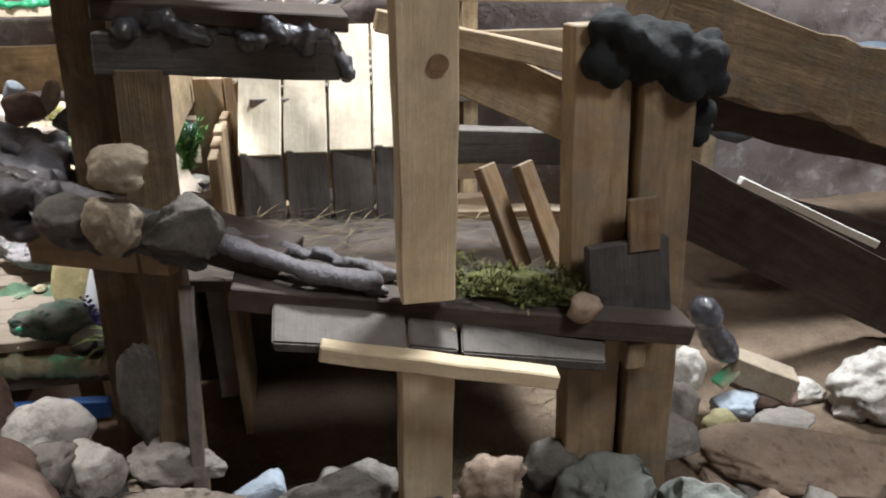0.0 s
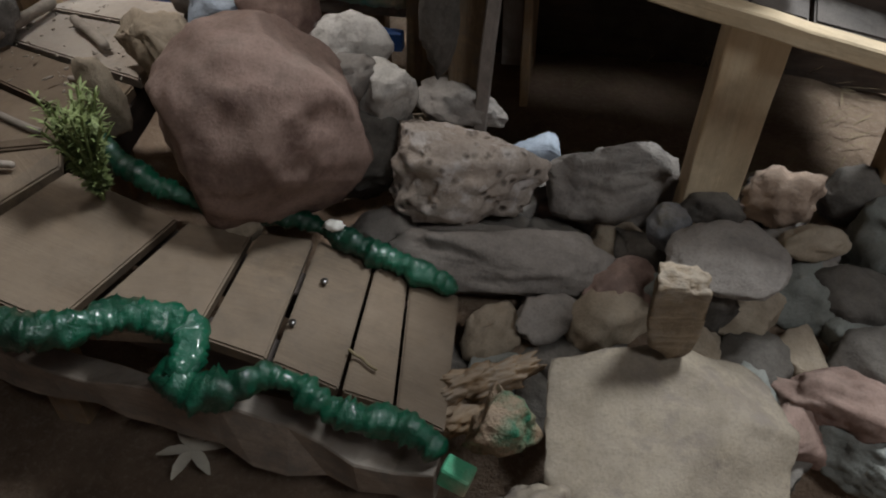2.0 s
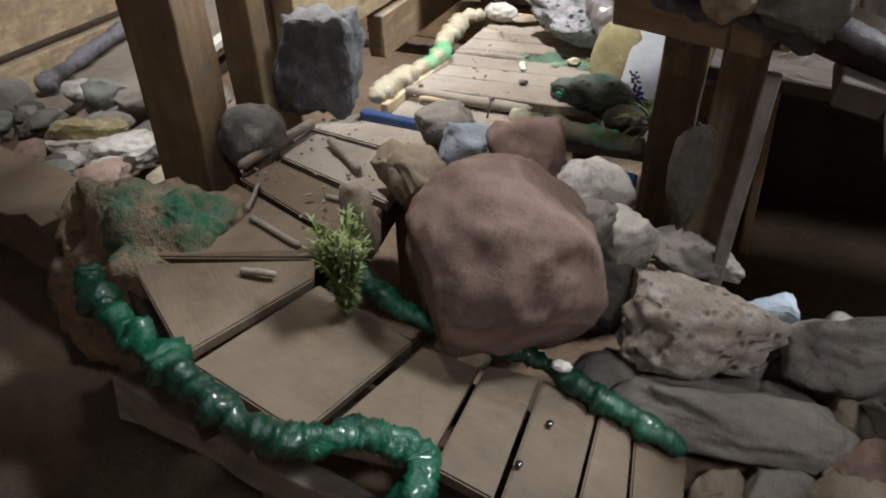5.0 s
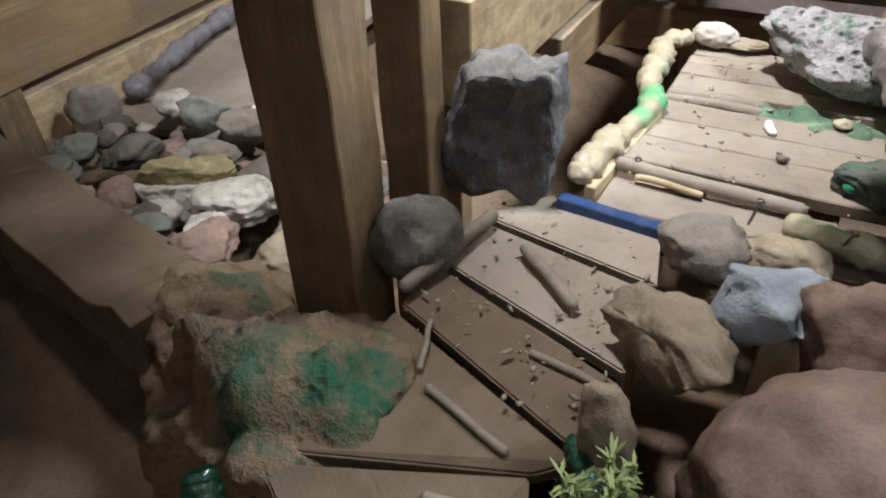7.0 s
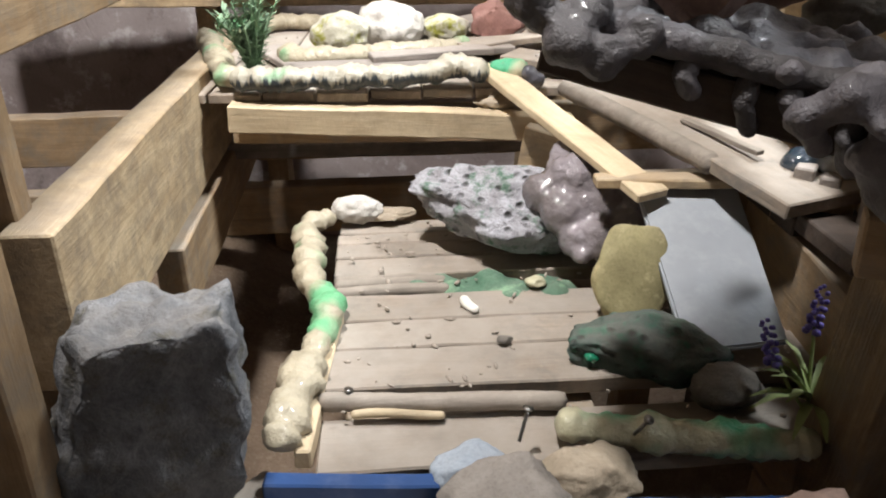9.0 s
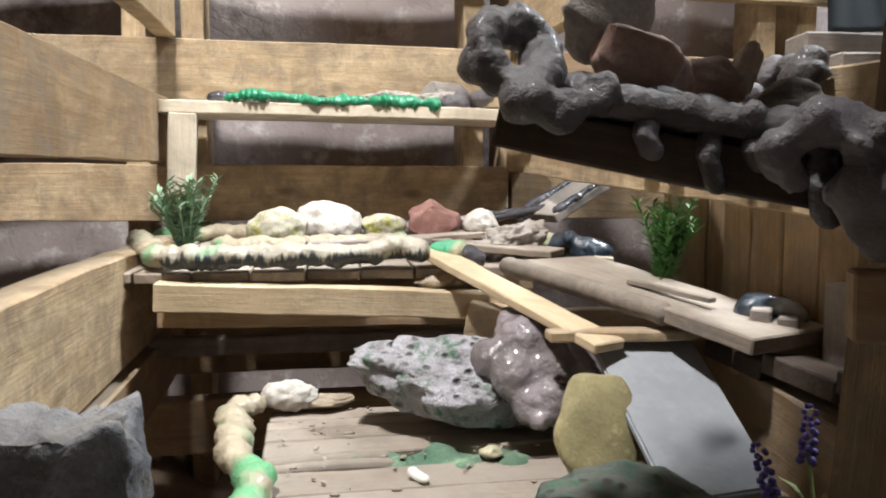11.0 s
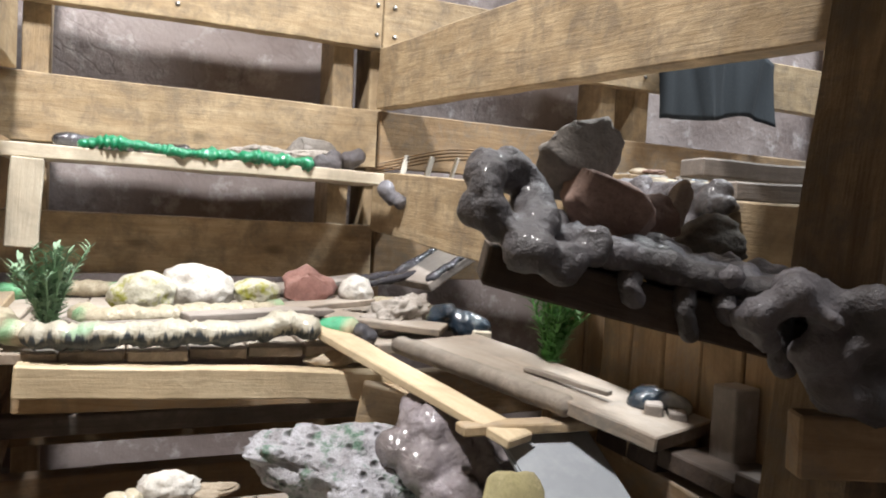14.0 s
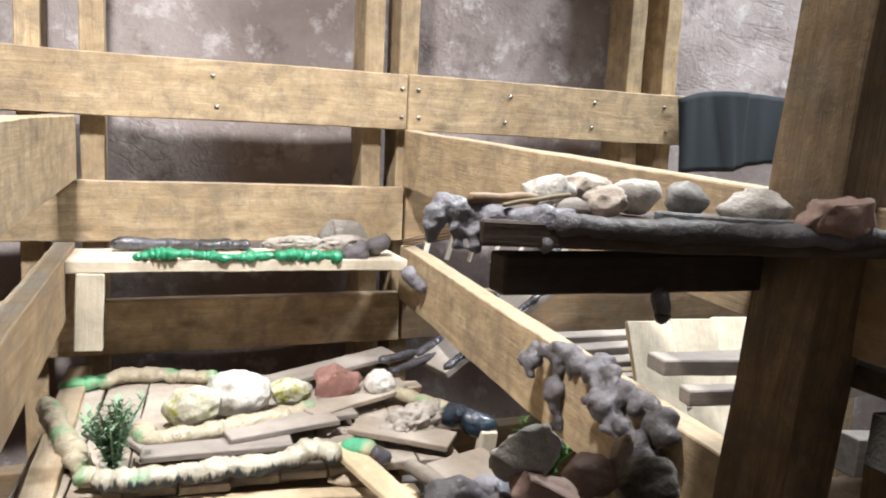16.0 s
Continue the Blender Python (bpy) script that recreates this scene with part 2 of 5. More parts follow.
FOAM_PURPLE = foam_paint("mauve_foam", (0.19, 0.165, 0.17), (0.26, 0.23, 0.25), 0.5, None, 0.16, 0.9)
FOAM_BLACK = foam_paint("black_foam", (0.035, 0.036, 0.042), (0.07, 0.07, 0.085), 0.5, None, 0.22, 0.8)
FOAM_DARK = foam_paint("dark_brown_foam", (0.06, 0.053, 0.055), (0.125, 0.115, 0.125), 0.45, None, 0.55, 0.05)
FOAM_BLUE = foam_paint("blue_black_foam", (0.5, 0.52, 0.52), (0.02, 0.035, 0.055), 0.75, None, 0.2, 0.9)


def soil_material():
    n = Nodes("soil")
    big, mid, tiny = n.noise(3.5, 5, 0.6), n.noise(24.0, 6, 0.7), n.noise(190.0, 4, 0.7)
    color = n.mix(n.ramp(n.math("ADD", n.math("MULTIPLY", big, 0.5), n.math("MULTIPLY", mid, 0.5)), 0.36, 0.64), (0.125, 0.088, 0.062), (0.25, 0.185, 0.135))
    color = n.mix(n.math("MULTIPLY", n.ramp(tiny, 0.52, 0.7), 0.5), color, (0.30, 0.245, 0.2))
    return n.done(color, 0.95, n.math("ADD", mid, n.math("MULTIPLY", tiny, 0.5)), 0.008, 0.8, 0.15)


def concrete_material():
    n = Nodes("rough_wall")
    big, mid, tiny = n.noise(4.0, 6, 0.62, None, 0.5), n.noise(19.0, 6, 0.68), n.noise(140.0, 4, 0.65)
    color = n.mix(n.ramp(big, 0.36, 0.64), (0.23, 0.19, 0.185), (0.38, 0.335, 0.33))
    color = n.mix(n.math("MULTIPLY", n.ramp(mid, 0.54, 0.66), 0.7), color, (0.56, 0.53, 0.54))
    color = n.mix(n.math("MULTIPLY", n.ramp(n.noise(7.0, 6, 0.72), 0.55, 0.68), 0.75), color, (0.1, 0.08, 0.08))
    line = n.math("ABSOLUTE", n.math("SUBTRACT", n.noise(2.4, 5, 0.62, None, 0.8), 0.5))
    crack = n.math("SUBTRACT", 1.0, n.ramp(line, 0.0, 0.009))
    color = n.mix(n.math("MULTIPLY", crack, 0.12), color, (0.09, 0.075, 0.075))
    return n.done(color, 0.93, n.math("SUBTRACT", n.math("ADD", mid, n.math("MULTIPLY", tiny, 0.3)), n.math("MULTIPLY", crack, 0.12)), 0.010, 0.35, 0.2)


SOIL, CONCRETE = soil_material(), concrete_material()
LEAF = plain("leaf_green", (0.12, 0.29, 0.085), 0.5, 200, 0.0003, 0.4)
LEAF_BLUE = plain("leaf_blue_green", (0.24, 0.36, 0.23), 0.5, 200, 0.0003, 0.4)
LEAF_DRY = plain("leaf_dry", (0.22, 0.27, 0.10), 0.6, 200, 0.0003, 0.4)
LAVENDER = plain("lavender_petals", (0.10, 0.075, 0.32), 0.6, 300, 0.0004, 0.4)
MOSS = plain("moss", (0.11, 0.115, 0.03), 0.9, 150, 0.001, 0.6)
STRAW = plain("straw", (0.20, 0.155, 0.085), 0.7, 200, 0.0003, 0.4)
PETAL = plain("cream_petal", (0.66, 0.62, 0.52), 0.6, 120, 0.0004, 0.3)

# ---- builders ----


def part(name, bm, material, parent=None, label="", m=None, smooth=True):
    """Links a bmesh as one mesh object, under a thing or a part where one is given."""
    mesh = bpy.data.meshes.new(name)
    bm.to_mesh(mesh)
    bm.free()
    for poly in mesh.polygons:
        poly.use_smooth = smooth
    mesh.materials.append(material)
    ob = new(name, mesh)
    if m is not None:
        ob.matrix_world = m
    if parent is not None:
        ob.parent = parent
        ob.matrix_parent_inverse = parent.matrix_basis.inverted()
    if label:
        ob["label"] = label
    return ob


def empty(name, x, y, z, label, category, group="", kind=""):
    ob = new(name)
    ob.matrix_basis = Matrix.Translation((x, y, z))
    ob.empty_display_size = 0.02
    return tagged(ob, label, category, group, kind)


def along(p0, p1, spin=0.0):
    """A pose at the middle of p0 and p1 whose x axis runs along them and whose z axis points up as far as it can."""
    p0, p1 = Vector(p0), Vector(p1)
    x = (p1 - p0).normalized()
    up = Vector((0, 0, 1)) if abs(x.z) < 0.95 else Vector((0, -1, 0))
    y = up.cross(x).normalized()
    z = x.cross(y)
    m = Matrix((x, y, z)).transposed().to_4x4()
    m.translation = (p0 + p1) / 2
    return m @ pose(0, 0, 0, spin)


def board_mesh(length, width, thick, rng, wear=0.0012, cuts=10):
    """A sawn board with eased, slightly uneven edges."""
    bm = bmesh.new()
    bmesh.ops.create_cube(bm, size=1.0)
    bmesh.ops.scale(bm, vec=(length, width, thick), verts=bm.verts)
    run = [e for e in bm.edges if abs((e.verts[0].co - e.verts[1].co).x) > length * 0.9]
    bmesh.ops.subdivide_edges(bm, edges=run, cuts=cuts, use_grid_fill=True)
    bmesh.ops.bevel(bm, geom=[e for e in bm.edges if e.is_manifold and e.calc_face_angle(0) > 1.0], offset=min(0.0013, thick * 0.15), segments=1, affect="EDGES")
    seed = Vector((rng.uniform(0, 50), rng.uniform(0, 50), rng.uniform(0, 50)))
    for v in bm.verts:
        v.co += wear * Vector((0, noise.noise(v.co * 22 + seed), noise.noise(v.co * 22 - seed)))
        v.co.z += min(thick, 0.02) * 0.10 * noise.noise(Vector((v.co.x * 5, 0, 0)) + seed)
    return bm


RNG = random.Random(7)


def board(name, p0, p1, width, thick, material, parent=None, label="", category="", group="", kind="", spin=0.0, wear=0.0012):
    """A board from p0 to p1 (its axis); width lies level, thick is upright, before spin turns it about its length."""
    length = (Vector(p1) - Vector(p0)).length
    ob = part(name, board_mesh(length, width, thick, RNG, wear, max(3, int(length / 0.03))), material, parent, label, along(p0, p1, spin), False)
    return tagged(ob, "", category, group, kind)


def stone_mesh(size, rng, angular, bumps=0.05):
    """A stone: a ball cut by flat planes where it is angular, then roughened, fitted to its size."""
    bm = bmesh.new()
    bmesh.ops.create_icosphere(bm, subdivisions=5 if max(size) > 0.09 else 4 if max(size) > 0.035 else 3, radius=0.5)
    cuts = []
    for _ in range(9 if angular > 0.97 else int(5 + 11 * angular) if angular > 0 else 0):
        n = Vector((rng.gauss(0, 1), rng.gauss(0, 1), rng.gauss(0, 1))).normalized()
        cuts.append((n, rng.uniform(0.45 - 0.22 * angular, 0.46 - 0.10 * angular)))
    if angular > 0.94:
        cuts = [(n, d + 0.09) for n, d in cuts[:7]]
        for k in range(6):
            n = Vector([rng.gauss(0, 0.16) + (k % 3 == j) * (1 if k < 3 else -1) for j in range(3)]).normalized()
            cuts.append((n, rng.uniform(0.27, 0.33)))
    seed = Vector((rng.uniform(0, 90), rng.uniform(0, 90), rng.uniform(0, 90)))
    for v in bm.verts:
        co = v.co.copy()
        if 0.7 < angular < 0.94:
            co = Vector([math.copysign((2 * abs(c)) ** 0.55 / 2, c) for c in co])
        for n, d in cuts:
            over = co.dot(n) - d
            if over > 0:
                co -= n * over * 0.97
        way = v.co.normalized()
        low = noise.noise(co * 2.6 + seed) * (0.13 if angular <= 0.2 else 0.03)
        co += way * (low + noise.fractal(co * 7 + seed, 1.0, 2.0, 5) * bumps)
        v.co = co
    low = [min(v.co[k] for v in bm.verts) for k in range(3)]
    high = [max(v.co[k] for v in bm.verts) for k in range(3)]
    for v in bm.verts:
        v.co = Vector([((v.co[k] - low[k]) / (high[k] - low[k]) - 0.5) * size[k] for k in range(3)])
    return bm


STONES = random.Random(21)


def stone(place, size, material, label, angular=0.7, turn=(0, 0, 0), bumps=0.05, group="", name="stone", category="stone"):
    """One stone at its middle, size across, deep and high."""
    ob = part(name, stone_mesh(size, STONES, angular, bumps), material, None, label, pose(*place, *turn))
    return tagged(ob, "", category, group)


def smooth_path(points, step):
    """Points at even steps along a smooth curve through the given ones."""
    p = [Vector(q) for q in points]
    p = [2 * p[0] - p[1], *p, 2 * p[-1] - p[-2]]
    out = []
    for a, b, c, d in zip(p, p[1:], p[2:], p[3:]):
        count = max(2, int((c - b).length / step))
        for k in range(count):
            t = k / count
            out.append(0.5 * (2 * b + (c - a) * t + (2 * a - 5 * b + 4 * c - d) * t * t + (3 * b - a - 3 * c + d) * t ** 3))
    return [*out, p[-2]]


def rope_mesh(points, radius, rng, lump=0.3, bead=0.02, origin=(0, 0, 0), flat=0.85, sides=14):
    """A bead of foam that was squeezed out along a path: ringed, lumpy, with rounded ends."""
    path = smooth_path(points, radius * 0.2)
    bm, rings, run = bmesh.new(), [], 0.0
    seed = Vector((rng.uniform(0, 90), 0, rng.uniform(0, 90)))
    for k, p in enumerate(path):
        ahead = (path[min(k + 1, len(path) - 1)] - path[max(k - 1, 0)]).normalized()
        run += (p - path[k - 1]).length if k else 0
        side = ahead.cross(Vector((0, 0, 1)))
        side = side.normalized() if side.length > 0.05 else Vector((1, 0, 0))
        top = side.cross(ahead)
        ripple = abs(math.sin(math.pi * run / bead + 5.0 * noise.noise(p * 38 + seed))) - 0.6
        swell = 1 + lump * (0.5 * ripple * (0.6 + noise.noise(p * 25 - seed)) + 0.75 * noise.noise(p * 33 + seed) + 0.5 * noise.noise(p * 85 - seed))
        end = min(k, len(path) - 1 - k)
        r = radius * swell * math.sqrt(max(0.02, 1 - max(0, 1 - end / 5.0) ** 2))
        ring = []
        for s in range(sides):
            a = 2 * math.pi * s / sides
            d = side * math.cos(a) + top * math.sin(a) * flat
            q = p + d * r * (1 + lump * (0.7 * noise.noise((p + d * r) * 70 + seed) + 0.4 * noise.noise((p + d * r) * 260 + seed)))
            ring.append(bm.verts.new(q - Vector(origin)))
        rings.append(ring)
    for a, b in zip(rings, rings[1:]):
        for s in range(sides):
            bm.faces.new((a[s], a[(s + 1) % sides], b[(s + 1) % sides], b[s]))
    bm.faces.new(list(reversed(rings[0])))
    bm.faces.new(rings[-1])
    return bm


def rope(name, points, radius, material, label="", category="", lump=0.3, bead=0.02, parent=None, group="", flat=0.85, sides=14):
    origin = points[0]
    ob = part(name, rope_mesh(points, radius, RNG, lump, bead, origin, flat, sides), material, parent, label, Matrix.Translation(origin))
    return tagged(ob, "", category, group)


def stick(name, p0, p1, radius, material, label="", category="stick", parent=None, group="", bend=0.0012):
    mid = [Vector(p0).lerp(Vector(p1), k / 4) + Vector((RNG.uniform(-bend, bend), RNG.uniform(-bend, bend), RNG.uniform(0, bend))) * (0 < k < 4) for k in range(5)]
    ob = part(name, rope_mesh([tuple(q) for q in mid], radius, RNG, 0.1, 0.05, p0, 1.0, 10), material, parent, label, Matrix.Translation(p0))
    return tagged(ob, "", category if parent is None else "", group)


def foam_mass(name, balls, material, label="", category="foam", parent=None, voxel=0.004, group=""):
    """Blobs of foam that flowed into one another. Each ball: x, y, z, radius."""
    origin = Vector(balls[0][:3])
    bm = bmesh.new()
    for x, y, z, r in balls:
        made = bmesh.ops.create_icosphere(bm, subdivisions=3, radius=r)["verts"]
        for v in made:
            v.co = v.co * (1 + 0.16 * noise.noise(v.co * (0.9 / r) + Vector((x, y, z)) * 40)) + Vector((x, y, z)) - origin
    ob = part(name, bm, material, parent, label, Matrix.Translation(origin))
    mod = ob.modifiers.new("merge", "REMESH")
    mod.mode, mod.voxel_size, mod.use_smooth_shade = "VOXEL", voxel, True
    even = ob.modifiers.new("even", "SMOOTH")
    even.factor, even.iterations = 0.5, 5
    for size, strength in ((0.016, 0.006), (0.006, 0.0024)):
        tex = bpy.data.textures.new("lumps", "CLOUDS")
        tex.noise_scale = size
        crust = ob.modifiers.new("crust", "DISPLACE")
        crust.texture, crust.strength, crust.mid_level = tex, strength, 0.5
    return tagged(ob, "", category if parent is None else "", group)


def blobs(start, end, count, radius, spread, seed, squash=1.0):
    """Balls strewn along a line."""
    rng = random.Random(seed)
    out = []
    for k in range(count):
        p = Vector(start).lerp(Vector(end), k / max(1, count - 1))
        out.append((p.x + rng.uniform(-spread, spread), p.y + rng.uniform(-spread, spread), p.z + rng.uniform(-spread, spread) * squash, radius * rng.uniform(0.65, 1.3)))
    return out


def leaf(bm, base, way, length, width, droop=0.2):
    """One narrow leaf, folded along its middle."""
    way = Vector(way).normalized()
    side = way.cross(Vector((0.1, 0.2, 1)))
    side = side.normalized() if side.length > 0.01 else Vector((1, 0, 0))
    rows = []
    for k in range(4):
        t = k / 3
        w = width * math.sin(math.pi * (0.12 + 0.83 * t))
        p = Vector(base) + way * length * t - Vector((0, 0, 1)) * droop * length * t * t
        rows.append([bm.verts.new(p - side * w / 2), bm.verts.new(p + Vector((0, 0, -0.15 * w))), bm.verts.new(p + side * w / 2)])
    for a, b in zip(rows, rows[1:]):
        for s in range(2):
            bm.faces.new((a[s], a[s + 1], b[s + 1], b[s]))


def sprig(name, x, y, z, height, spread, stems, material, label, seed, leaf_len=0.011):
    """A plastic sprig: stems that fan out, set with short needle leaves."""
    rng = random.Random(seed)
    root = empty(name, x, y, z, label, "artificial plant")
    stalk, leaves = bmesh.new(), bmesh.new()
    for _ in range(stems):
        a, lean = rng.uniform(0, 6.28), rng.uniform(0.1, 1.0) * spread
        tip = Vector((math.cos(a) * lean, math.sin(a) * lean, height * rng.uniform(0.6, 1.0)))
        path = [Vector((0, 0, 0)), tip * 0.5 + Vector((0, 0, 0.12 * height)), tip]
        tube = rope_mesh([tuple(p) for p in path], 0.0011, rng, 0.0, 1.0, (0, 0, 0), 1.0, 5)
        scratch = bpy.data.meshes.new("scratch")
        tube.to_mesh(scratch)
        tube.free()
        stalk.from_mesh(scratch)
        bpy.data.meshes.remove(scratch)
        pts = smooth_path([tuple(p) for p in path], height / 26)
        for k, p in enumerate(pts[3:]):
            for _ in range(2):
                b = rng.uniform(0, 6.28)
                leaf(leaves, p, (math.cos(b), math.sin(b), rng.uniform(0.3, 1.3)), leaf_len * rng.uniform(0.7, 1.3), leaf_len * 0.2)
    part("stem", stalk, material, root, "", Matrix.Translation((x, y, z)))
    part("leaves", leaves, material, root, "", Matrix.Translation((x, y, z)))
    return root


def nail(x, y, z, tilt, turn, length=0.014, parent=None):
    bm = bmesh.new()
    bmesh.ops.create_cone(bm, cap_ends=True, segments=10, radius1=0.0012, radius2=0.0012, depth=length, matrix=Matrix.Translation((0, 0, length / 2)))
    bmesh.ops.create_cone(bm, cap_ends=True, segments=12, radius1=0.0028, radius2=0.0032, depth=0.0014, matrix=Matrix.Translation((0, 0, length)))
    return tagged(part("nail", bm, METAL, parent, "bent steel nail standing in a plank", pose(x, y, z, tilt, 0, turn)), "", "nail", "nails in the planks")

# ---- setting ----


def ground_height(x, y):
    heap = 1 / (1 + math.exp(-(x + 0.16) / 0.03)) * 1 / (1 + math.exp((x - 0.42) / 0.05)) * 1 / (1 + math.exp(-(y - 0.40) / 0.03)) * 1 / (1 + math.exp((y - 1.12) / 0.05))
    right = 1 / (1 + math.exp(-(x - 0.40) / 0.06))
    left = 1 / (1 + math.exp((x + 0.62) / 0.03)) * 1 / (1 + math.exp(-(y - 0.60) / 0.03))
    z = 0.115 * heap + 0.03 * right + 0.08 * left
    return z + 0.010 * noise.fractal(Vector((x * 6, y * 6, 0)), 1.0, 2.0, 4) + 0.004 * noise.noise(Vector((x * 40, y * 40, 3)))


def ground_sheet():
    bm = bmesh.new()
    fine = [-2.6, -2.2, -1.8, *[-1.5 + 0.016 * k for k in range(188)], 1.8, 2.2, 2.6]
    deep = [-1.6, -1.0, -0.5, *[-0.1 + 0.016 * k for k in range(116)], 1.9]
    grid = [[bm.verts.new((x, y, ground_height(x, y))) for x in fine] for y in deep]
    for a, b in zip(grid, grid[1:]):
        for k in range(len(fine) - 1):
            bm.faces.new((a[k], a[k + 1], b[k + 1], b[k]))
    return tagged(part("ground", bm, SOIL, None, "bare brown packed soil floor with crumbs and dust"), "", "ground", "", "structure")


ground_sheet()


def slab(name, lo, hi, material, label, category):
    bm = bmesh.new()
    bmesh.ops.create_cube(bm, size=1.0)
    bmesh.ops.scale(bm, vec=[b - a for a, b in zip(lo, hi)], verts=bm.verts)
    return tagged(part(name, bm, material, None, label, pose(*[(a + b) / 2 for a, b in zip(lo, hi)]), False), "", category, "", "structure")


def rough_wall(name, x0, x1, y, z0, z1, label):
    """The old wall behind the frame: an uneven rendered face with thickness behind it."""
    bm = bmesh.new()
    nx, nz = int((x1 - x0) / 0.03), int((z1 - z0) / 0.03)
    face = [[bm.verts.new((x0 + (x1 - x0) * i / nx, y + 0.02 * noise.fractal(Vector((i * 0.1, k * 0.1, 7)), 1.0, 2.0, 4), z0 + (z1 - z0) * k / nz)) for i in range(nx + 1)] for k in range(nz + 1)]
    for a, b in zip(face, face[1:]):
        for i in range(nx):
            bm.faces.new((a[i], a[i + 1], b[i + 1], b[i]))
    rim = [*face[0], *[r[-1] for r in face[1:]], *reversed(face[-1][:-1]), *[r[0] for r in reversed(face[1:-1])]]
    made = bmesh.ops.extrude_edge_only(bm, edges=[bm.edges.get((a, b)) for a, b in zip(rim, rim[1:] + rim[:1])])
    bmesh.ops.translate(bm, vec=(0, 0.25, 0), verts=[v for v in made["geom"] if isinstance(v, bmesh.types.BMVert)])
    return tagged(part(name, bm, CONCRETE, None, label), "", "wall", "", "structure")


rough_wall("wall_north", -2.6, 2.6, 1.70, -0.1, 2.35, "rough grey rendered wall with cracks and stains")
slab("wall_west", (-2.7, -1.7, -0.1), (-2.6, 1.9, 2.35), CONCRETE, "rough grey side wall", "wall")
slab("wall_east", (2.6, -1.7, -0.1), (2.7, 1.9, 2.35), CONCRETE, "rough grey side wall", "wall")
slab("wall_south", (-2.7, -1.8, -0.1), (2.7, -1.7, 2.35), CONCRETE, "rough grey wall behind the camera", "wall")
slab("ceiling", (-2.7, -1.8, 2.35), (2.7, 1.95, 2.45), POST, "dark boarded ceiling", "ceiling")

# ---- timber frame against the wall ----
frame_thing = empty("timber_frame", -0.35, 1.59, 0.0, "sawn pine frame of boards nailed to upright studs", "timber frame")
for z, h in ((0.626, 0.087), (0.455, 0.080)):
    board("rail_board", (-0.95, 1.583, z), (-0.1255, 1.583, z), 0.024, h, PINE, frame_thing)
top_left = board("rail_board", (-0.95, 1.583, 0.804), (-0.1255, 1.583, 0.804), 0.024, 0.087, PINE, frame_thing)
top_right = board("rail_board", (-0.1235, 1.583, 0.804), (1.2, 1.583, 0.802), 0.024, 0.089, PINE, frame_thing, "warm pine board with screw heads")
board("rail_board", (-0.12, 1.585, 0.626), (0.9, 1.585, 0.622), 0.024, 0.085, PINE_AGED, frame_thing)
board("rail_board", (-0.12, 1.585, 0.455), (0.9, 1.585, 0.45), 0.024, 0.080, PINE_AGED, frame_thing)
for x in (-0.665, -0.585, -0.175, -0.117, 0.315, 0.39, 0.95):
    board("stud", (x, 1.632, 0.0), (x, 1.632, 2.3), 0.072, 0.032, PINE, frame_thing, spin=90)
for x in (-0.94, -0.73, -0.42, -0.135, -0.11, 0.05, 0.22, 0.37):
    for dz in (-0.022, 0.022):
        bm = bmesh.new()
        bmesh.ops.create_cone(bm, cap_ends=True, segments=12, radius1=0.0034, radius2=0.003, depth=0.003)
        part("screw_head", bm, METAL, top_left if x < -0.125 else top_right, "", pose(x + RNG.uniform(-0.006, 0.006), 1.5705, 0.803 + dz, 90))


def rail(p0, p1, h, t, mat, label):
    return board("side_rail", p0, p1, t, h, mat, None, label, "timber", "rails of the frame")


rail((-0.618, 1.57, 0.715), (-0.640, 0.20, 0.690), 0.088, 0.026, PINE, "pine side rail running forward from the back frame")
rail((-0.622, 1.57, 0.540), (-0.648, 0.20, 0.520), 0.085, 0.026, PINE_AGED, "dusty pine side rail running forward from the back frame")
rail((-0.606, 1.57, 0.353), (-0.614, 0.81, 0.353), 0.100, 0.030, PINE, "thick pine side rail with a dusty top edge")
rail((-0.604, 1.56, 0.262), (-0.604, 1.02, 0.262), 0.062, 0.026, PINE_AGED, "lower pine rail beneath the thick side rail")
rail((-0.116, 1.57, 0.716), (-0.105, 0.66, 0.675), 0.090, 0.026, PINE, "pine side rail above the roofed shelf")
rail((-0.116, 1.57, 0.532), (-0.118, 0.800, 0.4935), 0.088, 0.026, PINE, "pine side rail daubed with grey foam at its end")

# joists and dark boards low behind the platform
for y, z in ((1.50, 0.25), (1.44, 0.16)):
    board("back_joist", (-0.95, y, z), (0.4, y, z), 0.03, 0.07, PINE_AGED, None, "old timber in the shade under the shelf", "timber", "joists under the shelf")
board("back_joist", (-0.60, 1.30, 0.292), (-0.17, 1.30, 0.292), 0.02, 0.02, PLANK_GREY, None, "thin old lath in the shade under the shelf", "timber", "joists under the shelf")
# boards that stand beyond the left rails
for k, (x, z) in enumerate(((-1.36, 0.22), (-1.36, 0.10))):
    board("side_board", (x, 0.2, z), (x, 1.55, z), 0.024, 0.10, PINE, None, "pine board along the lane of stones", "timber", "boards along the lane")
board("corner_post", (-1.33, 0.80, 0.05), (-1.36, 0.79, 0.75), 0.10, 0.05, POST, None, "dusty old post with crumbling dirt", "post")
board("upright_board", (-0.655, 0.84, 0.10), (-0.665, 0.84, 0.85), 0.07, 0.022, PINE_AGED, None, "rough pine upright behind the posts", "post")

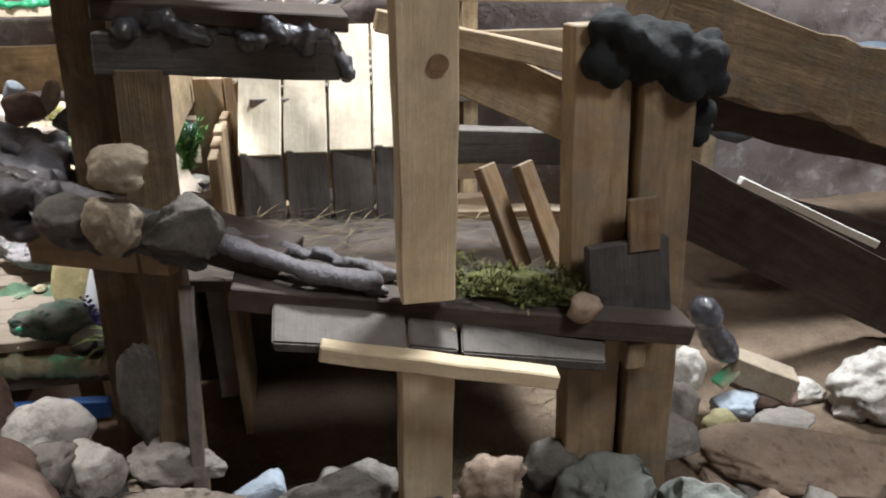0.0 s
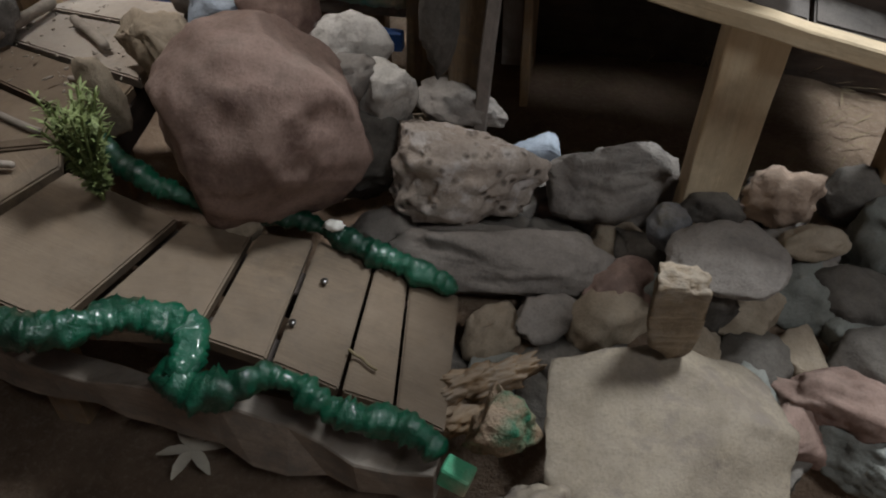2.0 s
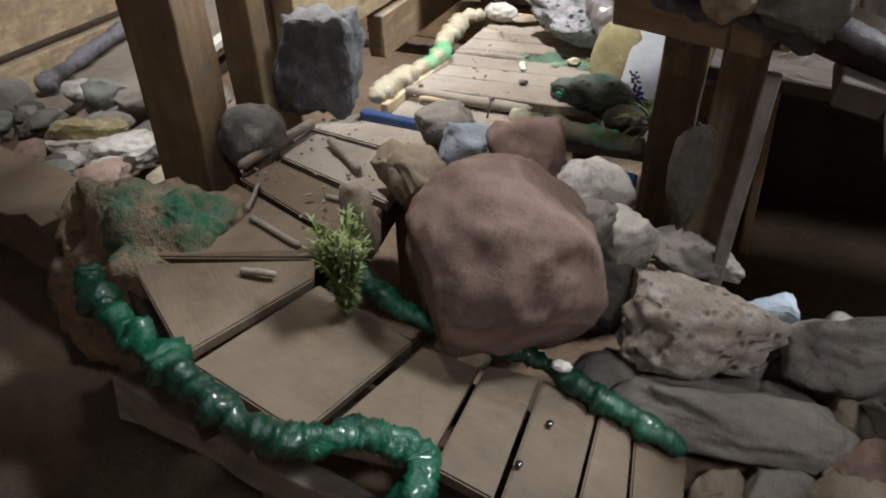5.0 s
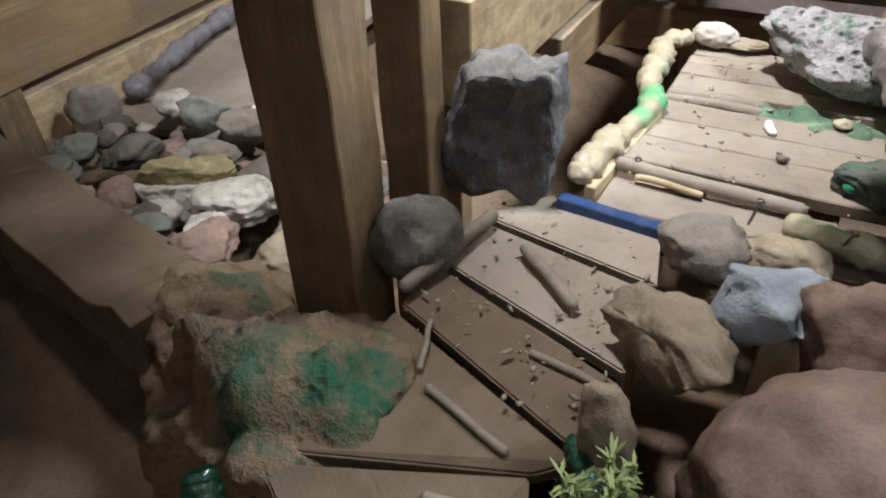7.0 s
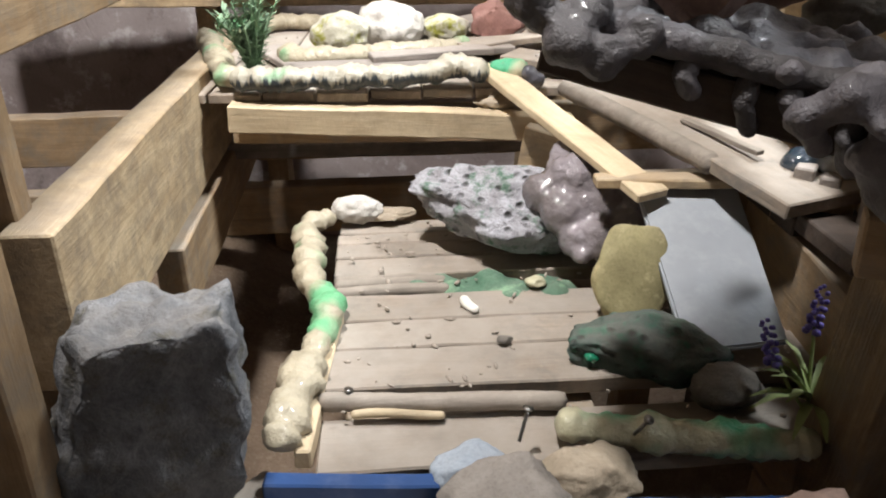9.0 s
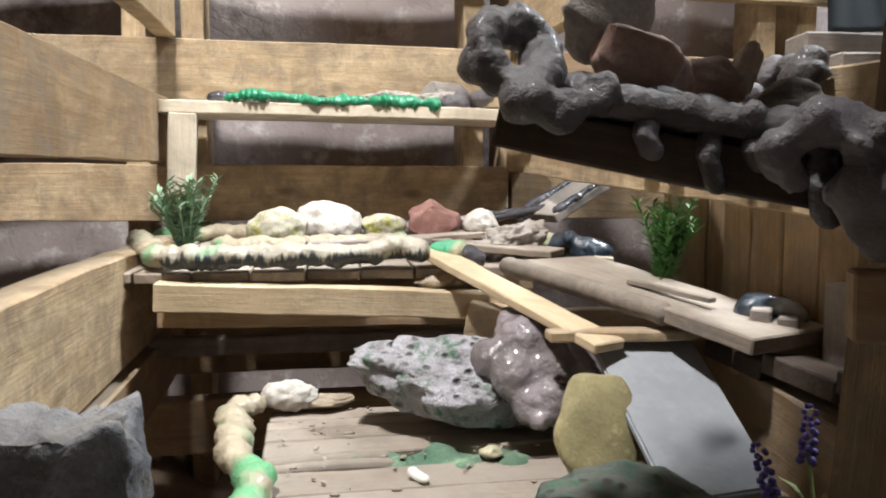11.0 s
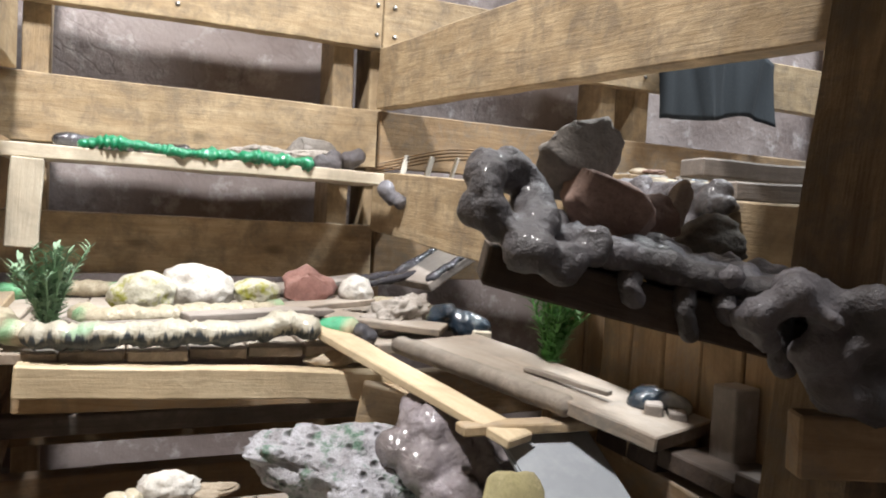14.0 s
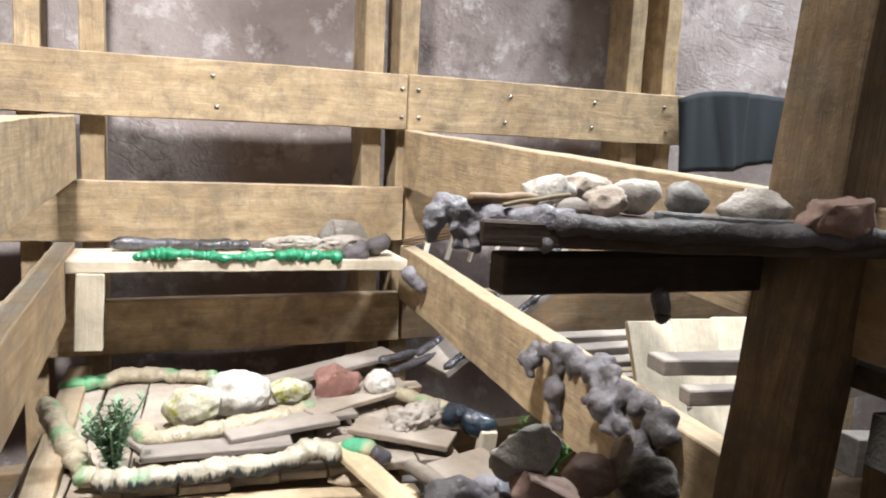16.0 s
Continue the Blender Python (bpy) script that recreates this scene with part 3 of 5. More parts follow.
# ---- green painted shelf ----
shelf = empty("green_shelf", -0.36, 1.52, 0.56, "narrow pine shelf with green painted foam edging", "shelf")
board("shelf_board", (-0.612, 1.513, 0.566), (-0.152, 1.513, 0.562), 0.112, 0.016, PINE_WHITE, shelf)
rope("green_foam_edge", [(-0.532, 1.463, 0.577), (-0.49, 1.46, 0.582), (-0.44, 1.464, 0.578), (-0.41, 1.458, 0.576), (-0.33, 1.462, 0.577), (-0.25, 1.462, 0.574)], 0.0088, FOAM_GREEN, "glossy green foam", parent=shelf, lump=0.75, bead=0.009)
rope("dark_foam_edge", [(-0.562, 1.535, 0.585), (-0.50, 1.54, 0.583), (-0.43, 1.538, 0.582), (-0.37, 1.545, 0.58)], 0.010, FOAM_BLACK, "black foam bead", parent=shelf, lump=0.35, bead=0.024)
board("bracket", (-0.586, 1.462, 0.455), (-0.582, 1.462, 0.557), 0.034, 0.020, PINE_WHITE, shelf, "white painted bracket")
stone((-0.31, 1.52, 0.585), (0.10, 0.05, 0.026), R_CONC, "crumbled grey mortar lying on the shelf", 0.3, bumps=0.10, name="mortar_lump", category="mortar")
stone((-0.235, 1.52, 0.585), (0.08, 0.05, 0.028), R_CONC, "crumbled grey mortar lying on the shelf", 0.3, bumps=0.10, name="mortar_lump", category="mortar")
stone((-0.225, 1.555, 0.597), (0.085, 0.010, 0.042), R_GREY, "flat grey stone leaning on the back board", 0.9, (-12, 0, 0), bumps=0.02, name="flat_stone")
foam_mass("foam_blob", blobs((-0.235, 1.47, 0.578), (-0.175, 1.50, 0.588), 7, 0.012, 0.006, 3), FOAM_DARK, "blue black foam blob at the shelf end", voxel=0.003)
foam_mass("foam_blob", blobs((-0.150, 1.455, 0.545), (-0.135, 1.44, 0.53), 4, 0.010, 0.005, 5), FOAM_GREY, "grey foam blob under the shelf end", voxel=0.003)

# ---- foam edged shelf of planks ----
bench = empty("garden_shelf", -0.38, 1.33, 0.36, "shelf of dusty planks edged with cream foam", "shelf")
board("front_board", (-0.567, 1.160, 0.368), (-0.232, 1.150, 0.352), 0.022, 0.026, PINE_PALE, bench, "clean pale pine front board")
board("joist", (-0.57, 1.19, 0.352), (-0.24, 1.19, 0.348), 0.02, 0.035, PINE_AGED, bench)
board("joist", (-0.62, 1.47, 0.350), (-0.12, 1.47, 0.348), 0.03, 0.05, PINE_AGED, bench)
board("pine_block", (-0.282, 1.140, 0.340), (-0.225, 1.115, 0.330), 0.03, 0.042, PINE, bench, "short pine block")
rng = random.Random(5)
for k in range(9):
    x = -0.615 + 0.052 * k
    board("plank", (x, 1.165 + rng.uniform(0, 0.008), 0.383), (x + 0.02 + rng.uniform(-0.006, 0.006), 1.50, 0.388), 0.050, 0.010, PLANK, bench)
for a, b, w in (((-0.55, 1.36, 0.396), (-0.50, 1.25, 0.395), 0.04), ((-0.52, 1.235, 0.398), (-0.36, 1.225, 0.400), 0.035), ((-0.43, 1.24, 0.406), (-0.30, 1.265, 0.408), 0.03), ((-0.42, 1.285, 0.400), (-0.27, 1.30, 0.404), 0.045), ((-0.33, 1.30, 0.405), (-0.20, 1.36, 0.41), 0.05), ((-0.40, 1.41, 0.402), (-0.17, 1.47, 0.425), 0.045), ((-0.28, 1.25, 0.405), (-0.18, 1.18, 0.40), 0.05)):
    board("loose_slat", a, b, w, 0.007, PLANK_GREY if w < 0.046 else PLANK, bench)
rope("foam_edge", [(-0.565, 1.172, 0.402), (-0.52, 1.165, 0.402), (-0.45, 1.166, 0.403), (-0.38, 1.17, 0.403), (-0.345, 1.178, 0.408), (-0.315, 1.165, 0.402)], 0.0125, FOAM_DRIP, "cream foam bead with black drips", parent=bench, lump=0.4, bead=0.010)
rope("foam_edge", [(-0.565, 1.172, 0.402), (-0.585, 1.24, 0.402), (-0.61, 1.33, 0.402), (-0.632, 1.42, 0.402)], 0.0125, FOAM_CREAM, "cream foam bead dusted with green", parent=bench, lump=0.4, bead=0.009)
rope("foam_edge", [(-0.625, 1.475, 0.402), (-0.57, 1.49, 0.402), (-0.535, 1.505, 0.404), (-0.47, 1.49, 0.402), (-0.42, 1.47, 0.402)], 0.0115, FOAM_CREAM, "cream foam bead", parent=bench, lump=0.4, bead=0.010)
rope("foam_edge", [(-0.52, 1.31, 0.402), (-0.515, 1.275, 0.402), (-0.495, 1.262, 0.403), (-0.44, 1.275, 0.403), (-0.38, 1.295, 0.403), (-0.315, 1.32, 0.404)], 0.0115, FOAM_CREAM, "cream foam bead", parent=bench, lump=0.4, bead=0.010)
rope("foam_edge", [(-0.20, 1.345, 0.408), (-0.17, 1.30, 0.405), (-0.14, 1.26, 0.402)], 0.010, FOAM_CREAM, "cream foam bead", parent=bench, bead=0.015)
rope("foam_edge", [(-0.312, 1.19, 0.404), (-0.295, 1.185, 0.404), (-0.275, 1.17, 0.403)], 0.012, FOAM_MINT, "green sprayed foam", parent=bench, bead=0.02)
row = "stones in a row on the foam edged shelf"
stone((-0.464, 1.317, 0.420), (0.070, 0.055, 0.048), R_MOSSY, "rounded white stone with a yellow green moss belt", 0.15, group=row)
stone((-0.407, 1.347, 0.422), (0.084, 0.06, 0.055), R_WHITE, "chalky white rounded stone on the shelf", 0.25, group=row)
stone((-0.340, 1.350, 0.417), (0.056, 0.045, 0.034), R_MOSSY, "small greenish white stone on the shelf", 0.3, group=row)
stone((-0.277, 1.352, 0.427), (0.078, 0.045, 0.050), R_BRICK, "brick red angular stone on the shelf", 0.85, (0, 0, 14), group=row)
stone((-0.222, 1.345, 0.420), (0.046, 0.04, 0.040), R_WHITE, "small cream white stone on the shelf", 0.35, group=row)
stone((-0.215, 1.235, 0.408), (0.095, 0.06, 0.040), R_CONC, "crumbly grey lump of old concrete", 0.3, (0, -10, 20), bumps=0.15, name="concrete_lump", category="concrete")
foam_mass("foam_blob", blobs((-0.145, 1.255, 0.405), (-0.115, 1.24, 0.395), 6, 0.014, 0.007, 8), FOAM_BLUE, "glossy blue black foam blob with white crust", voxel=0.003)
foam_mass("foam_blob", blobs((-0.275, 1.165, 0.40), (-0.262, 1.16, 0.398), 4, 0.009, 0.004, 11), FOAM_BLACK, "small blue black foam blob", voxel=0.003)
board("wood_chip", (-0.118, 1.225, 0.355), (-0.115, 1.222, 0.392), 0.022, 0.016, PINE_WHITE, None, "upright pale wood offcut under the foam blob", "wood block")
stone((-0.305, 1.172, 0.375), (0.05, 0.03, 0.018), R_TAN, "flat tan pebble wedged under the foam", 0.3)
for a, b in (((-0.20, 1.43, 0.425), (-0.125, 1.44, 0.435)), ((-0.20, 1.375, 0.425), (-0.115, 1.40, 0.44)), ((-0.146, 1.415, 0.434), (0.155, 1.485, 0.605)), ((-0.130, 1.345, 0.434), (0.171, 1.415, 0.605))):
    rope("dark_foam_bead", [a, tuple((p + q) / 2 for p, q in zip(a, b)), b], 0.0062, FOAM_BLACK, "glossy black bead of foam on a plank", "foam", 0.4, 0.010)
board("plank_ramp", (-0.138, 1.38, 0.426), (0.163, 1.45, 0.597), 0.085, 0.012, PLANK_GREY, None, "grey plank ramp edged with black foam", "ramp")
sprig("sprig_plant", -0.545, 1.200, 0.392, 0.085, 0.034, 26, LEAF_BLUE, "blue green plastic sprig behind the foam edge", 4, 0.013)
sprig("sprig_plant", -0.118, 1.075, 0.374, 0.085, 0.036, 24, LEAF, "bright green plastic sprig in a plaster foot", 9, 0.014)
stone((-0.114, 1.068, 0.362), (0.055, 0.045, 0.030), R_WHITE, "white plaster lump at the foot of a sprig", 0, bumps=0.1, name="plaster_lump", category="plaster")

# ---- ramps and slate ----
board("pale_lath", (-0.312, 1.195, 0.404), (-0.215, 0.960, 0.352), 0.030, 0.008, PINE_PALE, None, "long pale pine lath sloping off the shelf", "lath")
board("pale_lath", (-0.255, 0.985, 0.357), (-0.140, 0.975, 0.357), 0.018, 0.008, PINE, None, "short pine lath across the slate", "lath")
stick("branch", (-0.245, 1.155, 0.392), (-0.165, 0.965, 0.372), 0.009, TWIG, "smooth grey peeled branch on the ramp")
board("ramp_board", (-0.190, 1.150, 0.392), (-0.105, 0.905, 0.364), 0.085, 0.012, PLANK, None, "wide dusty grey plank forming a ramp", "ramp")
board("lath", (-0.165, 1.04, 0.388), (-0.135, 0.96, 0.384), 0.008, 0.004, TWIG, None, "thin sliver of wood on the ramp", "lath")
board("lath", (-0.115, 0.93, 0.374), (-0.075, 0.985, 0.376), 0.014, 0.016, PLANK_GREY, None, "short grey lath nailed across the ramp foot", "lath")
board("lath", (-0.100, 0.918, 0.368), (-0.060, 0.973, 0.370), 0.014, 0.016, PLANK_GREY, None, "short grey lath nailed across the ramp foot", "lath")
# the slate is laid in below, after the plank builder
board("side_plank", (-0.12, 1.06, 0.318), (0.22, 1.03, 0.250), 0.024, 0.085, PINE, None, "rough pine plank set on edge beside the slate", "plank")
board("side_plank", (-0.12, 0.80, 0.272), (-0.10, 1.06, 0.285), 0.024, 0.110, PINE_AGED, None, "brown plank on edge beneath the ramp", "plank")
for y, top in ((1.045, 0.462), (1.001, 0.458), (0.957, 0.465), (0.913, 0.460), (0.869, 0.456)):
    board("fence_board", (-0.058, y, 0.05), (-0.060, y + 0.002, top), 0.042, 0.010, PINE_AGED, None, "short upright board of a low fence", "fence board", "low fence", spin=90)
rope("foam_bead", [(-0.118, 0.956, 0.368), (-0.104, 0.952, 0.381), (-0.088, 0.942, 0.380), (-0.074, 0.934, 0.370)], 0.011, FOAM_BLUE, "glossy blue black foam bead with a white crust", "foam", 0.3, 0.03)
board("pine_block", (-0.120, 0.957, 0.346), (-0.070, 0.932, 0.344), 0.026, 0.032, PINE, None, "pine block carrying a foam bead", "wood block")
board("stub_post", (-0.076, 0.884, 0.15), (-0.078, 0.886, 0.405), 0.024, 0.024, PLANK_GREY, None, "thin weathered grey stake", "post")

# ---- plank platform ----
deck = empty("plank_platform", -0.32, 0.95, 0.25, "low platform of weathered dusty planks", "platform")
for y0, y1, x0, x1, z in ((0.778, 0.828, -0.470, -0.10, 0.258), (0.846, 0.894, -0.468, -0.12, 0.268), (0.897, 0.934, -0.468, -0.10, 0.266), (0.937, 0.978, -0.466, -0.11, 0.265), (1.018, 1.052, -0.468, -0.13, 0.263), (1.055, 1.083, -0.468, -0.15, 0.263), (1.087, 1.108, -0.468, -0.15, 0.262), (1.111, 1.140, -0.466, -0.15, 0.262)):
    board("plank", (x0, (y0 + y1) / 2, z - 0.006), (x1, (y0 + y1) / 2 - 0.004, z - 0.006), y1 - y0, 0.013, PLANK, deck)
for y, r in ((0.987, 0.006), (1.000, 0.0065), (1.010, 0.005)):
    stick("batten", (-0.468, y, 0.262), (-0.37, y + 0.002, 0.262), r, TWIG, "", "", deck)
for x in (-0.44, -0.30, -0.16):
    board("joist", (x, 0.775, 0.226), (x, 1.14, 0.226), 0.03, 0.045, PINE_AGED, deck)
    for y in (0.80, 1.10):
        board("leg", (x, y, 0.0), (x, y, 0.205), 0.035, 0.035, PINE_AGED, deck)
board("blue_edge", (-0.498, 0.768, 0.252), (-0.30, 0.750, 0.252), 0.012, 0.026, BLUE, deck, "blue painted edge board")
board("blue_edge", (-0.298, 0.748, 0.240), (-0.175, 0.738, 0.240), 0.012, 0.020, BLUE, deck, "blue painted edge board")
rope("foam_edge", [(-0.492, 0.782, 0.275), (-0.484, 0.83, 0.278), (-0.476, 0.88, 0.277), (-0.468, 0.935, 0.276), (-0.474, 0.96, 0.276), (-0.488, 1.0, 0.276), (-0.490, 1.05, 0.276), (-0.495, 1.10, 0.276), (-0.47, 1.125, 0.276)], 0.0120, FOAM_CREAM, "cream foam bead with green dusting", parent=deck, lump=0.5, bead=0.017)
rope("foam_edge", [(-0.325, 0.795, 0.272), (-0.28, 0.782, 0.272), (-0.23, 0.772, 0.271), (-0.172, 0.762, 0.270)], 0.0115, FOAM_MINT, "cream foam bead sprayed bright green", parent=deck, lump=0.4, bead=0.010)
board("edge_lath", (-0.478, 0.785, 0.262), (-0.462, 0.94, 0.264), 0.010, 0.014, PINE_PALE, deck, "thin pale edge lath")
stick("branch", (-0.472, 0.834, 0.268), (-0.31, 0.822, 0.267), 0.0065, TWIG, "grey peeled branch lying between planks")
stick("twig", (-0.45, 0.824, 0.264), (-0.39, 0.818, 0.264), 0.003, PINE_PALE, "pale broken twig between the planks")
stone((-0.45, 1.135, 0.278), (0.055, 0.035, 0.028), R_WHITE, "cream white plaster crumb on the platform", 0.3, bumps=0.1)
stone((-0.415, 1.135, 0.272), (0.05, 0.03, 0.014), R_TAN, "flat tan chip on the platform", 0.6)
rope("bone", [(-0.362, 0.962, 0.269), (-0.360, 0.95, 0.269), (-0.354, 0.938, 0.269)], 0.0038, WHITE, "small white bone like stick on the planks", "bone", 0.3, 0.02)
stone((-0.340, 0.890, 0.272), (0.012, 0.009, 0.007), R_DARK, "small dark pebble on the planks", 0.4)
stone((-0.285, 0.856, 0.277), (0.012, 0.010, 0.008), GLASS_GREEN, "tiny green glass bead", 0, name="glass_bead", category="bead")
nail(-0.454, 0.838, 0.262, 20, 40)
nail(-0.349, 0.782, 0.270, 15, 120, 0.022)
nail(-0.283, 0.778, 0.270, -30, 200, 0.027)
nail(-0.226, 0.868, 0.272, 10, 10)
# crusted rock with molten foam
for x in (-0.085, -0.045, -0.005):
    board("back_board", (x, 1.10, 0.20), (x + 0.004, 1.105, 0.50), 0.038, 0.012, PINE_AGED, None, "short brown upright board beside the hut", "board", "upright boards")
stone((-0.300, 1.060, 0.306), (0.205, 0.115, 0.074), R_MOLTEN, "crusted pale pumice boulder with a ragged edge", 0.5, (6, 8, -8), bumps=0.06, name="boulder")
foam_mass("molten_foam", [(-0.258, 1.055, 0.350, 0.018), (-0.255, 1.04, 0.335, 0.030), (-0.245, 1.03, 0.315, 0.033), (-0.270, 1.02, 0.318, 0.022), (-0.215, 1.035, 0.315, 0.030), (-0.195, 1.04, 0.30, 0.028), (-0.262, 0.998, 0.298, 0.015), (-0.245, 0.995, 0.300, 0.018), (-0.285, 1.035, 0.328, 0.018), (-0.22, 1.01, 0.30, 0.025), (-0.26, 0.985, 0.292, 0.009), (-0.185, 1.005, 0.305, 0.024), (-0.20, 0.99, 0.295, 0.020), (-0.175, 1.03, 0.315, 0.020)], FOAM_PURPLE, "glossy mauve grey foam poured over the boulder", voxel=0.003)
foam_mass("green_patch", blobs((-0.385, 0.995, 0.250), (-0.27, 0.980, 0.250), 26, 0.016, 0.014, 6, 0.1), rock("green_sprayed_foam", (0.10, 0.20, 0.13), (0.05, 0.12, 0.08), (0.2, 0.36, 0.22), 0.3), "flat patch of dull green sprayed foam", voxel=0.004)
stone((-0.300, 0.978, 0.272), (0.018, 0.016, 0.010), FOAM_MINT, "mint green painted pebble", 0.2)
stone((-0.237, 0.922, 0.300), (0.064, 0.022, 0.084), R_YELLOW, "flat oval ochre stone standing on edge", 0, (-20, 0, -5), bumps=0.015)
stone((-0.243, 0.862, 0.277), (0.115, 0.065, 0.050), R_SPONGE, "porous dark green tuff stone", 0.45, (0, 4, -8), bumps=0.05)
stone((-0.205, 0.822, 0.270), (0.05, 0.04, 0.030), R_DARK, "dark brown stone beside the lavender", 0.3)
# lavender
lav = empty("lavender_plant", -0.165, 0.790, 0.270, "artificial lavender with purple spikes and strap leaves", "artificial plant")
blades = bmesh.new()
rng = random.Random(12)
for k in range(26):
    a = rng.uniform(0, 6.28)
    leaf(blades, (0, 0, 0.01), (math.cos(a) * 0.8, math.sin(a) * 0.8, rng.uniform(0.5, 1.6)), rng.uniform(0.05, 0.075), 0.0065, 0.5)
for dx, dy, h in ((-0.030, 0.012, 0.058), (0.004, 0.02, 0.075)):
    spikes = bmesh.new()
    for k in range(26):
        a, t = k * 2.4, k / 26
        made = bmesh.ops.create_icosphere(spikes, subdivisions=1, radius=0.0026 * (1.1 - 0.5 * t))["verts"]
        bmesh.ops.translate(spikes, vec=(dx * (0.75 + 0.35 * t) + 0.0035 * math.cos(a), dy + 0.0035 * math.sin(a), h - 0.028 + 0.034 * t), verts=made)
    stalk = stick("stalk", (-0.165, 0.790, 0.266), (-0.165 + dx * 0.8, 0.790 + dy, 0.270 + h - 0.02), 0.0011, LEAF_DRY, "", "", lav, bend=0.001)
    part("flower_spike", spikes, LAVENDER, stalk, "purple flower spike", pose(-0.165, 0.790, 0.270))
part("leaf_tuft", blades, LEAF_DRY, lav, "", pose(-0.165, 0.790, 0.270))

# crumbs of wood and mortar strewn over the planks
rng = random.Random(202)
for name, x0, x1, y0, y1, z, count in (("crumbs", -0.46, -0.14, 0.78, 1.13, 0.2685, 150), ("crumbs", -0.55, -0.40, 0.55, 0.76, 0.2545, 110), ("crumbs", -0.60, -0.20, 1.19, 1.45, 0.395, 120)):
    bm = bmesh.new()
    for _ in range(count):
        made = bmesh.ops.create_icosphere(bm, subdivisions=1, radius=rng.choice((0.0010, 0.0014, 0.0022)))["verts"]
        bmesh.ops.scale(bm, vec=(rng.uniform(0.7, 2.6), rng.uniform(0.6, 1.2), 0.6), verts=made)
        bmesh.ops.rotate(bm, matrix=Matrix.Rotation(rng.uniform(0, 3.1), 3, "Z"), verts=made)
        bmesh.ops.translate(bm, vec=(rng.uniform(x0, x1), rng.uniform(y0, y1), z), verts=made)
    tagged(part(name, bm, TWIG, None, "crumbs of wood and mortar on planks"), "", "crumbs", "", "stuff")

# ---- curved plank walkway ----
way = empty("plank_walkway", -0.35, 0.52, 0.15, "curved descending walkway of dusty planks edged with green foam", "walkway")


def plank_quad(name, a, b, c, d, thick, material, parent):
    """A plank with a tapered outline: a and b at its inner end, c and d at its outer end."""
    corners = [Vector(q) for q in (a, b, c, d)]
    middle = sum(corners, Vector()) / 4
    m = along(tuple((corners[2] + corners[3]) / 2), tuple((corners[0] + corners[1]) / 2))
    m.translation = middle
    inv = m.inverted()
    bm = bmesh.new()
    top = [bm.verts.new(inv @ q) for q in corners]
    face = bm.faces.new(top)
    made = bmesh.ops.extrude_face_region(bm, geom=[face])
    bmesh.ops.translate(bm, vec=(0, 0, -thick), verts=[v for v in made["geom"] if isinstance(v, bmesh.types.BMVert)])
    bmesh.ops.recalc_face_normals(bm, faces=bm.faces)
    bmesh.ops.bevel(bm, geom=list(bm.edges), offset=0.0016, segments=2, affect="EDGES")
    return part(name, bm, material, parent, "", m, False)


slate = plank_quad("roof_slate", (-0.220, 0.998, 0.356), (-0.136, 0.998, 0.357), (-0.152, 0.846, 0.288), (-0.222, 0.848, 0.282), 0.006, SLATE, None)
tagged(slate, "large blue grey roofing slate leaning as a slide", "slate")


# inner and outer end of each joint, from the platform down to the right
JOINTS = (((-0.50, 0.79, 0.256), (-0.410, 0.765, 0.256)), ((-0.556, 0.728, 0.254), (-0.395, 0.700, 0.252)), ((-0.560, 0.662, 0.250), (-0.392, 0.605, 0.248)), ((-0.562, 0.607, 0.246), (-0.395, 0.535, 0.243)),
          ((-0.575, 0.455, 0.240), (-0.420, 0.518, 0.236)), ((-0.452, 0.372, 0.229), (-0.413, 0.500, 0.226)), ((-0.338, 0.358, 0.198), (-0.303, 0.482, 0.197)), ((-0.252, 0.380, 0.181), (-0.252, 0.497, 0.180)),
          ((-0.200, 0.378, 0.166), (-0.205, 0.512, 0.166)), ((-0.147, 0.370, 0.153), (-0.153, 0.506, 0.154)), ((-0.107, 0.366, 0.147), (-0.123, 0.495, 0.148)), ((-0.068, 0.355, 0.141), (-0.078, 0.488, 0.142)))
for k, ((o0, i0), (o1, i1)) in enumerate(zip(JOINTS, JOINTS[1:])):
    gap = 0.06 if k in (1, 2, 5, 7) else 0.035
    shrink = lambda p, q: tuple(Vector(p).lerp(Vector(q), gap))
    # from the third plank on, the weak light is put into a darker wood
    plank_quad("plank", shrink(i0, i1), shrink(o0, o1), shrink(o1, o0), shrink(i1, i0), 0.012, PLANK if k < 2 else PLANK_DIM_BROWN, way)
for p0, p1 in (((-0.53, 0.48, 0.19), (-0.53, 0.76, 0.215)), ((-0.42, 0.52, 0.19), (-0.43, 0.76, 0.215)), ((-0.47, 0.43, 0.175), (-0.09, 0.40, 0.095)), ((-0.40, 0.49, 0.175), (-0.10, 0.47, 0.10))):
    board("bearer", p0, p1, 0.025, 0.035, DARKWOOD, way)
for x, y, h in ((-0.54, 0.47, 0.20), (-0.43, 0.425, 0.165), (-0.27, 0.42, 0.12), (-0.11, 0.40, 0.08), (-0.54, 0.74, 0.2), (-0.43, 0.74, 0.2)):
    board("leg", (x, y, -0.01), (x, y, h), 0.03, 0.03, PINE_AGED, way)
board("skirt_board", (-0.600, 0.425, 0.098), (-0.075, 0.352, 0.080), 0.022, 0.044, PLANK, way, "rough grey bark edged skirt board", wear=0.012)
board("skirt_board", (-0.575, 0.452, 0.19), (-0.445, 0.372, 0.165), 0.016, 0.05, DARKWOOD, way, "dark skirt board")
